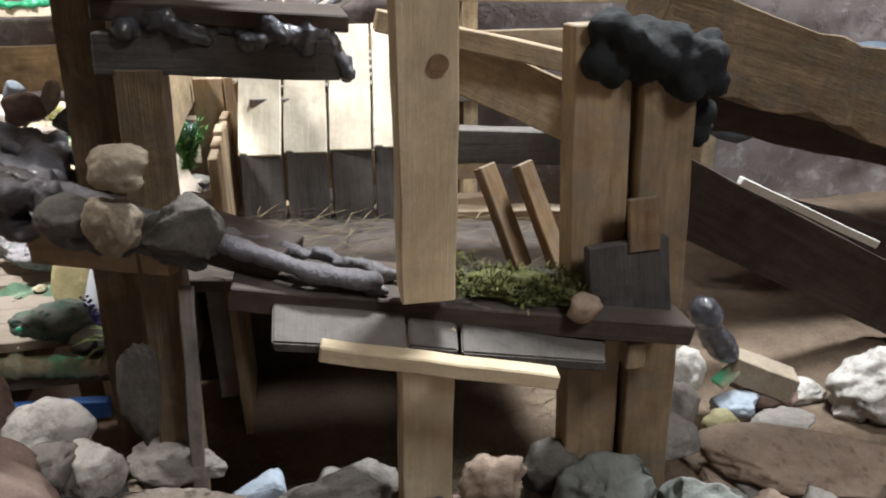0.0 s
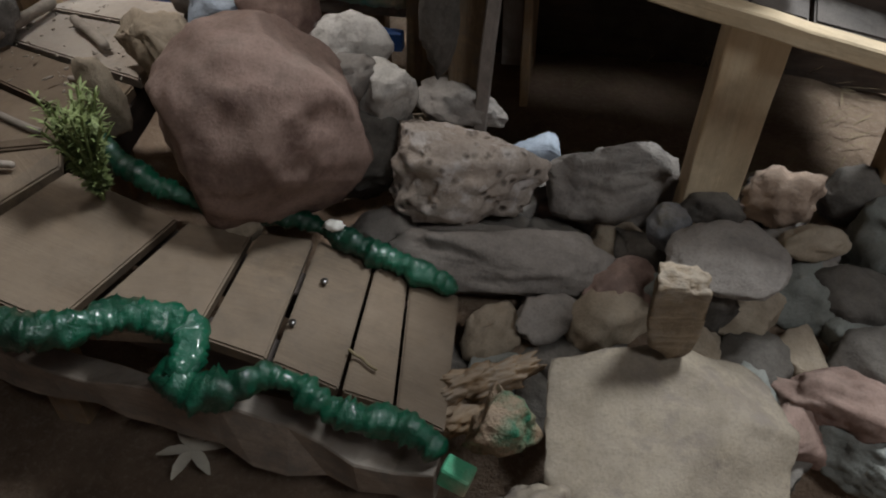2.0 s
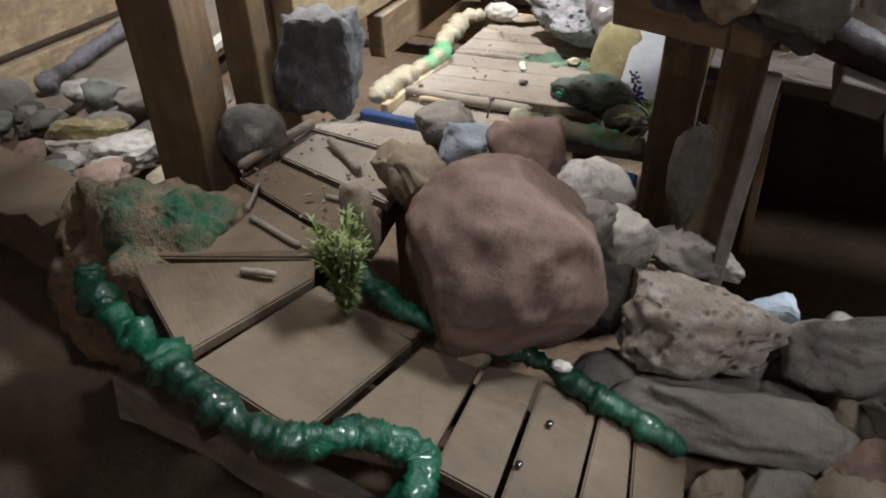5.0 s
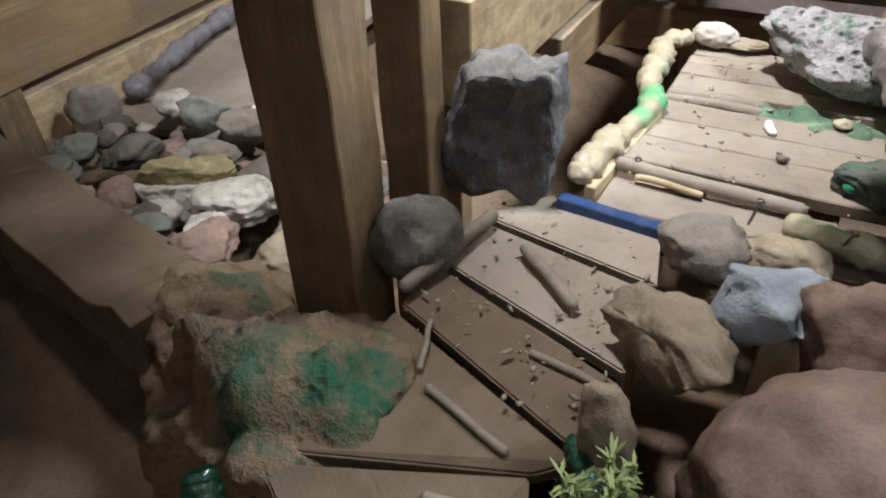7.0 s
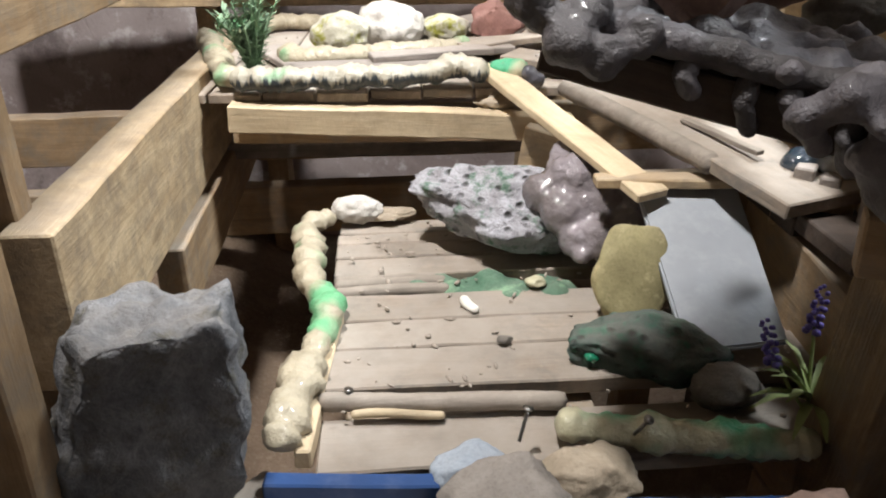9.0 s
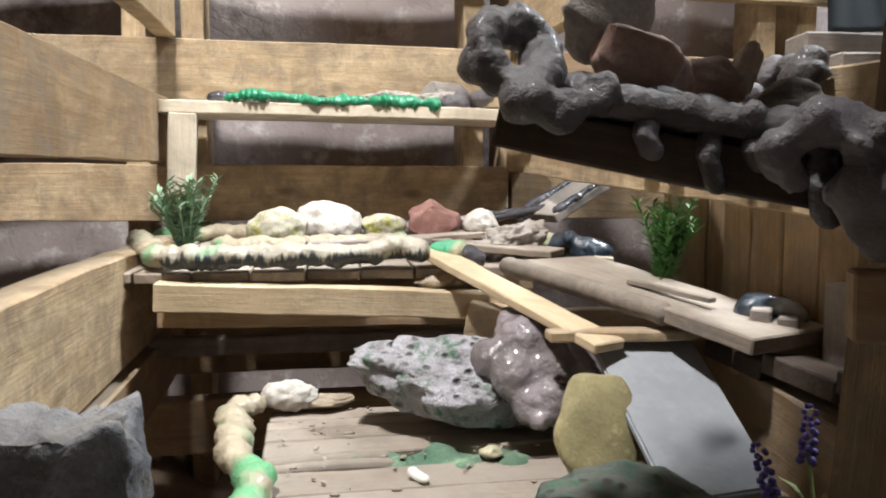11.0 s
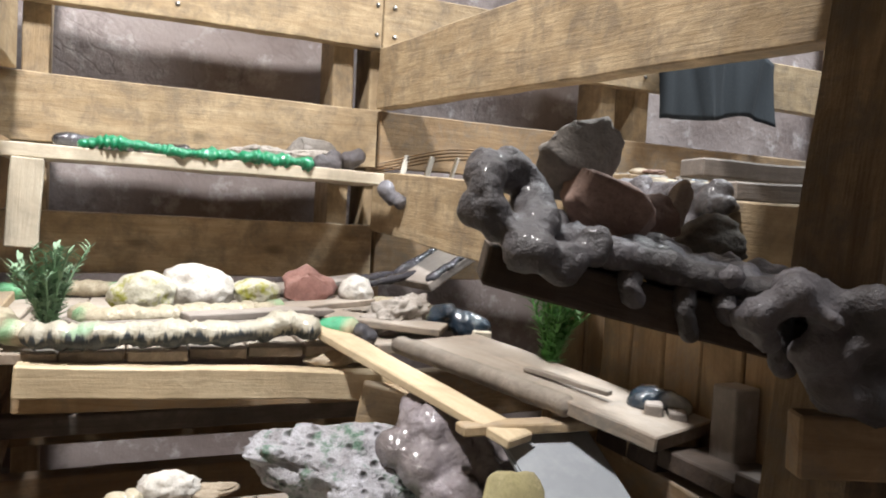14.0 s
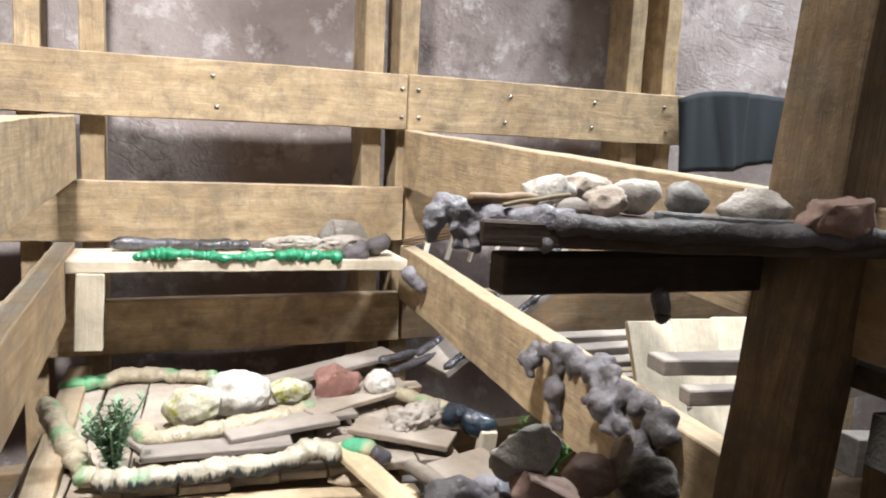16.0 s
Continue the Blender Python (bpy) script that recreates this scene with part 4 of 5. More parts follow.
rope("foam_edge", [(-0.600, 0.428, 0.240), (-0.545, 0.392, 0.240), (-0.490, 0.370, 0.240), (-0.432, 0.352, 0.232), (-0.385, 0.340, 0.218), (-0.350, 0.345, 0.206), (-0.315, 0.372, 0.197), (-0.290, 0.388, 0.190)], 0.0128, FOAM_DEEP, "glossy deep green foam bead", parent=way, lump=0.75, bead=0.007)
rope("foam_edge", [(-0.305, 0.385, 0.192), (-0.262, 0.385, 0.182), (-0.255, 0.360, 0.176), (-0.262, 0.345, 0.170), (-0.225, 0.343, 0.170), (-0.190, 0.362, 0.170), (-0.140, 0.346, 0.160), (-0.100, 0.347, 0.154), (-0.064, 0.336, 0.148)], 0.0118, FOAM_DEEP, "glossy deep green foam bead", parent=way, lump=0.75, bead=0.008)
rope("foam_edge", [(-0.405, 0.545, 0.252), (-0.375, 0.515, 0.238), (-0.335, 0.500, 0.220), (-0.290, 0.500, 0.204), (-0.25, 0.512, 0.190), (-0.215, 0.522, 0.176), (-0.170, 0.512, 0.164), (-0.118, 0.498, 0.156), (-0.080, 0.486, 0.150)], 0.0095, FOAM_DEEP, "glossy deep green foam bead", parent=way, lump=0.6, bead=0.008)
board("green_offcut", (-0.066, 0.328, 0.140), (-0.046, 0.322, 0.136), 0.015, 0.02, FOAM_MINT, way, "mint painted offcut")
nail(-0.185, 0.465, 0.157, 5, 0, 0.008)
nail(-0.195, 0.415, 0.162, 5, 0, 0.006)
stone((-0.190, 0.516, 0.180), (0.020, 0.012, 0.010), WHITE, "white paint crumb on the green foam", 0.3, bumps=0.15, name="paint_crumb", category="crumb")
stick("straw_stalk", (-0.150, 0.405, 0.157), (-0.125, 0.392, 0.153), 0.0012, STRAW, "pale straw stalk on the planks")
for a, b, r in (((-0.500, 0.694, 0.262), (-0.439, 0.646, 0.258), 0.0048), ((-0.537, 0.724, 0.264), (-0.548, 0.662, 0.262), 0.0060), ((-0.550, 0.655, 0.262), (-0.562, 0.612, 0.258), 0.0055), ((-0.505, 0.545, 0.247), (-0.435, 0.520, 0.245), 0.0032), ((-0.455, 0.600, 0.250), (-0.405, 0.592, 0.250), 0.0028), ((-0.470, 0.475, 0.240), (-0.435, 0.480, 0.240), 0.0035), ((-0.53, 0.600, 0.250), (-0.515, 0.555, 0.248), 0.0022)):
    stick("twig", a, b, r, TWIG, "short dusty grey twig on the walkway planks", "twig", None, "twigs on the walkway")
sprig("sprig_plant", -0.368, 0.480, 0.212, 0.095, 0.026, 56, LEAF_DRY, "dry yellowish green sprig tied to the green foam", 15, 0.011)

# fallen paper flower on the soil
flower = empty("paper_flower", -0.292, 0.380, 0.025, "withered cream flower lying on the soil", "flower")
bm = bmesh.new()
for k in range(6):
    a = k * 1.05 + 0.3
    leaf(bm, (0, 0, 0.006), (math.cos(a), math.sin(a), 0.25), 0.032, 0.012, 0.3)
part("petals", bm, PETAL, flower, "", pose(-0.292, 0.380, 0.025))

# ---- roofed pen on posts ----
pen = empty("roofed_pen", 0.10, 0.75, 0.12, "small pen of old timbers under a sloping foam covered board", "animal pen")
board("post", (-0.158, 0.768, 0.10), (-0.103, 0.718, 1.25), 0.054, 0.040, POST, pen, "worn brown square post", spin=90)
board("post", (-0.105, 0.672, 0.12), (-0.086, 0.695, 0.575), 0.036, 0.036, POST, pen, spin=90)
board("cross_piece", (-0.207, 0.727, 0.420), (-0.080, 0.664, 0.424), 0.016, 0.030, PINE_AGED, pen, "nailed brown cross piece")
board("post", (0.298, 0.655, 0.10), (0.288, 0.668, 0.60), 0.030, 0.053, PINE_AGED, pen, spin=90)
board("post", (0.326, 0.665, 0.10), (0.322, 0.675, 0.575), 0.024, 0.030, POST, pen, spin=90)
board("post", (0.352, 0.645, 0.10), (0.347, 0.662, 0.575), 0.034, 0.050, PINE_AGED, pen, spin=90)
board("front_plate", (0.316, 0.618, 0.338), (0.310, 0.628, 0.416), 0.076, 0.012, SHINGLE, pen, "grey nailed plate", spin=0)
board("brown_tag", (0.324, 0.621, 0.408), (0.322, 0.626, 0.456), 0.028, 0.006, BARKWOOD, pen, "small brown veneer tag")
board("pale_peg", (0.313, 0.604, 0.304), (0.313, 0.604, 0.330), 0.018, 0.02, PINE, pen, "short pale peg")
part("lean_slab", stone_mesh((0.036, 0.020, 0.105), random.Random(88), 0.6, 0.04), R_DARK, pen, "flat grey stone set between the posts", pose(-0.121, 0.640, 0.305, 0, 6, 0))
board("thin_stake", (-0.086, 0.640, 0.18), (-0.071, 0.650, 0.40), 0.012, 0.010, PLANK_GREY, pen, "thin grey stake")
board("floor_slab", (-0.335, 0.812, 0.499), (0.015, 0.648, 0.418), 0.062, 0.020, DARKWOOD, pen, "dark sloping board")
board("floor_slab", (-0.030, 0.640, 0.408), (0.362, 0.625, 0.338), 0.085, 0.020, DARKWOOD, pen, "dark sloping board")
plank_quad("front_shingle", (0.001, 0.600, 0.404), (0.106, 0.600, 0.386), (0.100, 0.548, 0.377), (0.000, 0.548, 0.395), 0.010, SHINGLE, pen)
plank_quad("front_shingle", (0.108, 0.606, 0.384), (0.150, 0.606, 0.374), (0.142, 0.556, 0.366), (0.103, 0.556, 0.375), 0.010, SHINGLE, pen)
plank_quad("front_shingle", (0.153, 0.600, 0.371), (0.284, 0.600, 0.337), (0.263, 0.548, 0.345), (0.143, 0.548, 0.369), 0.010, SHINGLE, pen)
board("pale_batten", (0.034, 0.538, 0.388), (0.212, 0.521, 0.352), 0.016, 0.013, PINE_PALE, pen, "fresh pale pine batten")
upper_post = board("pale_post", (0.121, 0.588, 0.404), (0.120, 0.520, 0.95), 0.034, 0.043, PINE_PALE, pen, "fresh pale pine post with a dark knot", spin=90)
board("pale_post", (0.118, 0.603, 0.15), (0.122, 0.597, 0.372), 0.034, 0.045, PINE_PALE, pen, "fresh pale pine post under the board", spin=90)
for k, y in enumerate((0.80, 0.875, 0.95)):
    board("upper_floor_board", (-0.125, y, 0.354 - 0.006 * k), (0.335, y - 0.004, 0.318 - 0.006 * k), 0.0755, 0.014, DARKWOOD, pen, "dusty floor board strewn with straw")
board("pen_back", (-0.13, 1.02, 0.19), (0.40, 0.98, 0.19), 0.02, 0.19, DARKWOOD, pen, "dark boarded back of the pen")
board("pen_back", (-0.13, 1.015, 0.325), (0.38, 0.975, 0.30), 0.03, 0.05, PINE_AGED, pen)
bm = bmesh.new()
bmesh.ops.create_cone(bm, cap_ends=True, segments=18, radius1=0.007, radius2=0.007, depth=0.002)
part("knot", bm, BARKWOOD, upper_post, "dark round knot", pose(0.128, 0.5465, 0.590, 97), False)

rope("foam_bead", [(-0.325, 0.775, 0.513), (-0.25, 0.738, 0.496), (-0.15, 0.692, 0.473), (-0.05, 0.640, 0.448), (0.03, 0.606, 0.424), (0.09, 0.600, 0.410)], 0.0085, FOAM_DARK, "dark grey foam bead along the board's edge", "foam", 0.3, 0.04)
curl = smooth_path([(-0.335, 0.772, 0.508), (-0.354, 0.770, 0.520), (-0.357, 0.778, 0.538), (-0.342, 0.785, 0.546), (-0.326, 0.782, 0.535), (-0.334, 0.768, 0.520), (-0.345, 0.758, 0.508), (-0.330, 0.752, 0.500), (-0.312, 0.758, 0.508)], 0.006)
rng = random.Random(17)
foam_mass("foam_knot", [(p.x + rng.uniform(-0.003, 0.003), p.y + rng.uniform(-0.003, 0.003), p.z + rng.uniform(-0.003, 0.003), rng.uniform(0.0065, 0.0105)) for p in curl], FOAM_GREY, "curled knobbly grey foam knot at the board's end", voxel=0.0022)
foam_mass("foam_mass", [*blobs((-0.315, 0.785, 0.512), (-0.17, 0.715, 0.480), 44, 0.008, 0.008, 31, 0.5), *blobs((-0.31, 0.81, 0.514), (-0.17, 0.745, 0.484), 44, 0.009, 0.010, 32, 0.5), *blobs((-0.30, 0.835, 0.516), (-0.17, 0.775, 0.488), 44, 0.009, 0.010, 33, 0.5)], FOAM_GREY, "billowing grey foam covering the sloping board", voxel=0.003)
foam_mass("foam_mass", [*blobs((-0.08, 0.655, 0.448), (0.09, 0.605, 0.402), 44, 0.006, 0.006, 35, 0.4), *blobs((-0.08, 0.685, 0.448), (0.10, 0.635, 0.402), 44, 0.006, 0.008, 36, 0.3)], FOAM_DARK, "dark grey rippled foam on the board", voxel=0.003)
for x, y, z, l in ((-0.285, 0.757, 0.502, 0.020), (-0.262, 0.746, 0.497, 0.030), (-0.245, 0.738, 0.493, 0.016), (-0.222, 0.727, 0.487, 0.034), (-0.198, 0.716, 0.482, 0.018), (-0.175, 0.706, 0.476, 0.026)):
    rope("foam_drip", [(x, y, z), (x - 0.004, y - 0.004, z - l * 0.5), (x + 0.002, y - 0.004, z - l)], 0.0055, FOAM_DARK, "hanging drip of grey foam", "foam", 0.3, 0.02, None, "foam drips")
foam_mass("foam_mass", [*blobs((-0.148, 1.065, 0.540), (-0.120, 1.02, 0.548), 16, 0.007, 0.008, 71), *blobs((-0.130, 1.03, 0.544), (-0.115, 0.975, 0.546), 20, 0.008, 0.010, 72), *blobs((-0.118, 1.0, 0.546), (-0.112, 0.97, 0.542), 10, 0.007, 0.007, 73), (-0.153, 1.055, 0.530, 0.007), (-0.153, 1.050, 0.520, 0.006), *blobs((-0.134, 1.03, 0.54), (-0.136, 1.02, 0.47), 12, 0.007, 0.005, 74), *blobs((-0.125, 0.985, 0.545), (-0.138, 0.84, 0.540), 46, 0.0072, 0.008, 75), *blobs((-0.142, 0.95, 0.53), (-0.150, 0.84, 0.505), 46, 0.0072, 0.010, 76)], FOAM_DARK, "dark grey foam clinging to the rail end", voxel=0.003)
stones_pen = "stones set in the grey foam"
stone((-0.284, 0.808, 0.553), (0.046, 0.030, 0.046), R_GREY, "mauve grey angular stone standing in the foam", 0.75, (10, 0, -25), group=stones_pen)
stone((-0.276, 0.792, 0.526), (0.052, 0.030, 0.038), R_RED, "dark reddish stone standing in the foam", 0.85, (0, 25, -25), group=stones_pen)
stone((-0.222, 0.825, 0.522), (0.040, 0.035, 0.034), R_RED, "rounded reddish stone in the foam", 0.2, group=stones_pen)
stone((-0.198, 0.828, 0.532), (0.018, 0.014, 0.036), R_LIME, "small upright pitted pale stone", 0.4, (0, 20, 0), group=stones_pen)
stone((-0.238, 0.860, 0.535), (0.024, 0.02, 0.020), R_BLUE, "small blue grey stone in the foam", 0.7, group=stones_pen)
stone((-0.172, 0.825, 0.512), (0.055, 0.035, 0.036), R_DARK, "dark mossy stone in the foam", 0.5, group=stones_pen)
stone((-0.103, 0.628, 0.512), (0.046, 0.04, 0.040), R_TAN, "rounded tan stone beside the post", 0.1, group=stones_pen)
stone((-0.112, 0.625, 0.468), (0.048, 0.035, 0.050), R_TAN, "light tan rough stone wedged at the board's edge", 0.6, (0, -12, 0), group=stones_pen)
stone((-0.062, 0.628, 0.462), (0.064, 0.045, 0.056), R_DARK, "dark flat faced stone beside the post", 0.85, (0, 10, 0), group=stones_pen)
stone((-0.150, 0.650, 0.470), (0.05, 0.04, 0.035), R_DARK, "dark stone wedged beside the post", 0.4, group=stones_pen)
foam_mass("foam_mass", [*blobs((-0.22, 0.70, 0.455), (-0.05, 0.63, 0.435), 60, 0.008, 0.012, 61, 0.6), *blobs((-0.25, 0.71, 0.485), (-0.16, 0.68, 0.47), 50, 0.008, 0.016, 62)], FOAM_DARK, "dark grey foam bulging round the post", voxel=0.0035)
stone((0.258, 0.585, 0.376), (0.032, 0.025, 0.026), R_POROUS, "small pinkish white stone beside the moss", 0.5)

# upper roof of the pen
roof = empty("upper_roof", -0.10, 0.82, 0.67, "foam covered upper roof board carrying stones", "roof")
board("beam", (-0.331, 0.766, 0.679), (-0.155, 0.766, 0.677), 0.020, 0.022, DARKWOOD, roof, "dark square beam")
board("roof_board", (-0.335, 0.800, 0.703), (0.02, 0.705, 0.703), 0.100, 0.014, DARKWOOD, roof)
board("beam", (-0.118, 0.690, 0.588), (0.072, 0.690, 0.575), 0.022, 0.032, SHINGLE, roof, "dark grey beam")
board("roof_board", (-0.115, 0.735, 0.620), (0.080, 0.735, 0.605), 0.11, 0.014, DARKWOOD, roof)
rope("foam_bead", [(-0.312, 0.748, 0.708), (-0.25, 0.728, 0.707), (-0.19, 0.712, 0.707), (-0.12, 0.694, 0.707), (-0.05, 0.675, 0.706)], 0.0075, FOAM_DARK, "brown grey foam bead along the roof edge", "foam", 0.25, 0.05)
foam_mass("foam_mass", [(-0.362, 0.772, 0.716, 0.0065), (-0.368, 0.768, 0.710, 0.006), (-0.370, 0.766, 0.704, 0.005), (-0.370, 0.766, 0.699, 0.0045), (-0.354, 0.768, 0.713, 0.0075), (-0.356, 0.764, 0.703, 0.005), (-0.357, 0.762, 0.695, 0.004), (-0.346, 0.766, 0.711, 0.0075), (-0.347, 0.760, 0.702, 0.0045), (-0.348, 0.758, 0.694, 0.004), (-0.338, 0.763, 0.709, 0.008), (-0.330, 0.760, 0.708, 0.008), (-0.322, 0.756, 0.707, 0.009), (-0.312, 0.752, 0.708, 0.010), (-0.314, 0.746, 0.698, 0.006), (-0.302, 0.749, 0.708, 0.009)], FOAM_GREY, "grey foam fingers at the roof's end", voxel=0.002)
rope("foam_drip", [(-0.245, 0.738, 0.674), (-0.243, 0.736, 0.662), (-0.243, 0.736, 0.654)], 0.0055, FOAM_DARK, "hanging drip of grey foam", "foam", 0.3, 0.02, None, "foam drips")
foam_mass("foam_mass", [*blobs((-0.09, 0.685, 0.612), (0.065, 0.685, 0.590), 40, 0.008, 0.009, 41), *blobs((0.06, 0.685, 0.605), (0.078, 0.68, 0.560), 14, 0.006, 0.005, 43)], FOAM_BLACK, "black foam crust over the roof edge", voxel=0.0025)
on_roof = "stones on the upper roof"
stone((-0.287, 0.792, 0.722), (0.034, 0.022, 0.022), R_WHITE, "flat white stone on the roof", 0.75, (0, 0, -20), group=on_roof)
stone((-0.258, 0.798, 0.722), (0.040, 0.022, 0.024), R_LIME, "cream white stone on the roof", 0.5, (0, 0, -20), group=on_roof)
stone((-0.268, 0.762, 0.719), (0.026, 0.018, 0.020), R_LIME, "pink and white crystalline stone on the roof", 0.6, (0, 0, -20), group=on_roof)
stone((-0.236, 0.782, 0.721), (0.034, 0.022, 0.022), R_WHITE, "pale grey stone on the roof", 0.4, (0, 0, -20), group=on_roof)
stone((-0.220, 0.752, 0.722), (0.028, 0.02, 0.022), R_ROUND, "rounded blue grey veined stone on the roof", 0.2, group=on_roof)
stone((-0.188, 0.735, 0.720), (0.046, 0.024, 0.024), R_WHITE, "white slab of stone on the roof", 0.8, (0, 10, -20), group=on_roof)
stone((-0.160, 0.705, 0.717), (0.046, 0.026, 0.022), R_RED, "brown stone on the roof", 0.85, (0, -12, -20), group=on_roof)
stone((-0.282, 0.770, 0.714), (0.030, 0.02, 0.014), R_GREY, "small grey stone in the foam", 0.4, group=on_roof)
stick("twig", (-0.352, 0.762, 0.720), (-0.305, 0.772, 0.719), 0.0032, BARKWOOD, "dry brown twig on the roof foam", "twig", bend=0.001)
stick("twig", (-0.335, 0.755, 0.717), (-0.285, 0.772, 0.722), 0.0013, STRAW, "pale dry stalk on the roof foam", "twig", bend=0.001)
board("dark_shard", (-0.245, 0.745, 0.713), (-0.170, 0.722, 0.711), 0.012, 0.006, R_BASALT, None, "thin black slate shard on the roof", "slate")

# moss and leaning brown boards on the sloping board
rng = random.Random(77)
bm = bmesh.new()
for _ in range(1500):
    x, y = rng.uniform(0.145, 0.275), rng.uniform(0.592, 0.660)
    z = 0.405 - 0.21 * (x - 0.145) + 0.012 * noise.noise(Vector((x * 40, y * 40, 0)))
    leaf(bm, (x, y, z - 0.006), (rng.uniform(-1, 1), rng.uniform(-1, 0.6), rng.uniform(0.2, 1.2)), rng.uniform(0.008, 0.018), 0.0018, 0.3)
tagged(part("moss", bm, MOSS, None, "tuft of dry olive green moss on the board"), "", "moss", "", "stuff")
stone((0.21, 0.630, 0.382), (0.14, 0.07, 0.026), MOSS, "matted base of dry moss", 0, (0, 12, 0), bumps=0.15, name="moss_mat", category="moss")
for x0, x1 in ((0.200, 0.178), (0.240, 0.218)):
    board("brown_board", (x0 + 0.048, 0.735, 0.350), (x1 + 0.037, 0.770, 0.452), 0.030, 0.010, BARKWOOD, None, "short brown board leaning on the pen", "board", "leaning boards")

# ---- shingled hut behind ----
hut = empty("shingled_hut", 0.09, 1.02, 0.30, "small hut with pale wood shingles over dark grey boards", "hut")
for k in range(4):
    x = -0.018 + 0.056 * k
    board("roof_shingle", (x + 0.012, 1.065, 0.565), (x, 0.985, 0.420), 0.053, 0.007, PINE_WHITE, hut, "pale whitewashed shingle")
    board("wall_board", (x + 0.002, 0.990, 0.424), (x - 0.001, 0.975, 0.300), 0.052, 0.010, SHINGLE, hut, "dark grey wall board")
board("ridge_frame", (-0.03, 1.06, 0.10), (-0.03, 1.06, 0.50), 0.03, 0.03, PINE_AGED, hut)
board("ridge_frame", (0.16, 1.06, 0.10), (0.16, 1.06, 0.50), 0.03, 0.03, PINE_AGED, hut)
for (x0, y0, z0), (x1, y1, z1), w in (((-0.100, 0.925, 0.566), (0.05, 0.905, 0.566), 0.030), ((-0.095, 0.890, 0.549), (0.035, 0.870, 0.551), 0.016)):
    board("grey_plank", (x0, y0, z0), (x1, y1, z1), w, 0.014, PLANK_GREY, None, "weathered grey plank laid before the hut", "plank", "grey planks")
for k in range(6):
    board("grey_lath", (-0.085 + 0.012 * k, 1.20 - 0.035 * k, 0.508 - 0.006 * k), (0.32, 1.24 - 0.035 * k, 0.498 - 0.006 * k), 0.026, 0.016, PLANK_GREY, None, "weathered grey lath in a loose row", "lath", "row of grey laths")

# flat stone platform at the back right with pebbles
board("stone_shelf", (0.17, 1.42, 0.583), (0.64, 1.42, 0.562), 0.16, 0.014, PINE, None, "pine shelf covered with flat stones", "shelf")
rng = random.Random(91)
for k in range(44):
    x, y = rng.uniform(0.18, 0.62), rng.uniform(1.35, 1.49)
    stone((x, y, 0.594 + 0.006 * rng.random() - 0.045 * (x - 0.17)), (rng.uniform(0.03, 0.06), rng.uniform(0.02, 0.035), rng.uniform(0.008, 0.014)), rng.choice((R_GREY, R_BLUE, R_GREEN, R_TAN, R_RED)), "flat grey pebble laid on the stone shelf", 0.5, (0, 0, rng.uniform(-25, 25)), group="pebbles on the stone shelf", name="pebble", category="pebble")
for k in range(4):
    rope("wire", [(-0.13, 1.55, 0.575 + 0.004 * k), (-0.04, 1.50, 0.598 + 0.005 * k), (0.05, 1.44, 0.600 + 0.004 * k)], 0.0013, BARKWOOD, "thin rusty wire hung with pale pegs", "wire", 0, 1, None, "wires", 1.0, 6)
for k in range(5):
    board("peg", (-0.10 + 0.03 * k, 1.53 - 0.02 * k, 0.560), (-0.09 + 0.032 * k, 1.53 - 0.02 * k, 0.602), 0.008, 0.004, WHITE, None, "small white peg on the wires", "peg", "pegs on the wires")

# dark cloth over the top rail
bm = bmesh.new()
rows = []
for k in range(15):
    row_v = []
    for i in range(21):
        u, t = i / 20, k / 14
        row_v.append(bm.verts.new((0.385 + 0.29 * u + 0.02 * math.sin(6 * u) * t, 1.560 - 0.008 * math.sin(17 * u + 2 * t) - 0.004 * math.sin(40 * u) - 0.012 * t, 0.862 - 0.02 * abs(2 * u - 1) ** 3 - (0.135 + 0.012 * math.sin(5 * u)) * t)))
    rows.append(row_v)
for a, b in zip(rows, rows[1:]):
    for i in range(20):
        bm.faces.new((a[i], a[i + 1], b[i + 1], b[i]))
cloth = tagged(part("hanging_cloth", bm, CLOTH, None, "dark charcoal cloth hung over the pine rail"), "", "cloth")
thick = cloth.modifiers.new("thick", "SOLIDIFY")
thick.thickness = 0.002

# ---- stones of the heap ----
heap = "stones of the heap before the pen"


def heaped(place, size, material, label, angular=0.7, turn=(0, 0, 9), bumps=0.05):
    return stone(place, size, material, label, angular, turn, bumps, heap)


heaped((-0.248, 0.540, 0.255), (0.182, 0.125, 0.178), R_RED, "large rounded red brown boulder", 0.38, (-18, 10, 9), 0.026)
heaped((-0.268, 0.500, 0.182), (0.042, 0.03, 0.030), R_TAN, "small orange brown stone wedged under the boulder", 0.6)
heaped((-0.090, 0.592, 0.185), (0.142, 0.085, 0.100), R_LIME, "white pitted limestone lump", 0.7, (0, 18, 9), 0.06)
heaped((-0.145, 0.645, 0.195), (0.085, 0.05, 0.040), R_TAN, "tan wedge shaped stone in the heap", 0.85, (0, -12, 9))
heaped((-0.033, 0.650, 0.180), (0.05, 0.045, 0.040), R_BLUE, "small blue grey slate stone", 0.8)
heaped((0.045, 0.632, 0.168), (0.130, 0.085, 0.095), R_GREY, "broad grey block of stone", 0.75, (10, -8, 9))
heaped((-0.150, 0.560, 0.125), (0.110, 0.07, 0.060), R_GREY, "long grey stone low in the heap", 0.6)
heaped((-0.055, 0.545, 0.132), (0.210, 0.08, 0.075), R_GREY, "long flat grey stone low in the heap", 0.55, (0, 4, 4))
heaped((0.127, 0.512, 0.190), (0.098, 0.075, 0.028), R_GREY, "flat rounded stone laid as a table top", 0.25, (14, 0, 9), 0.03)
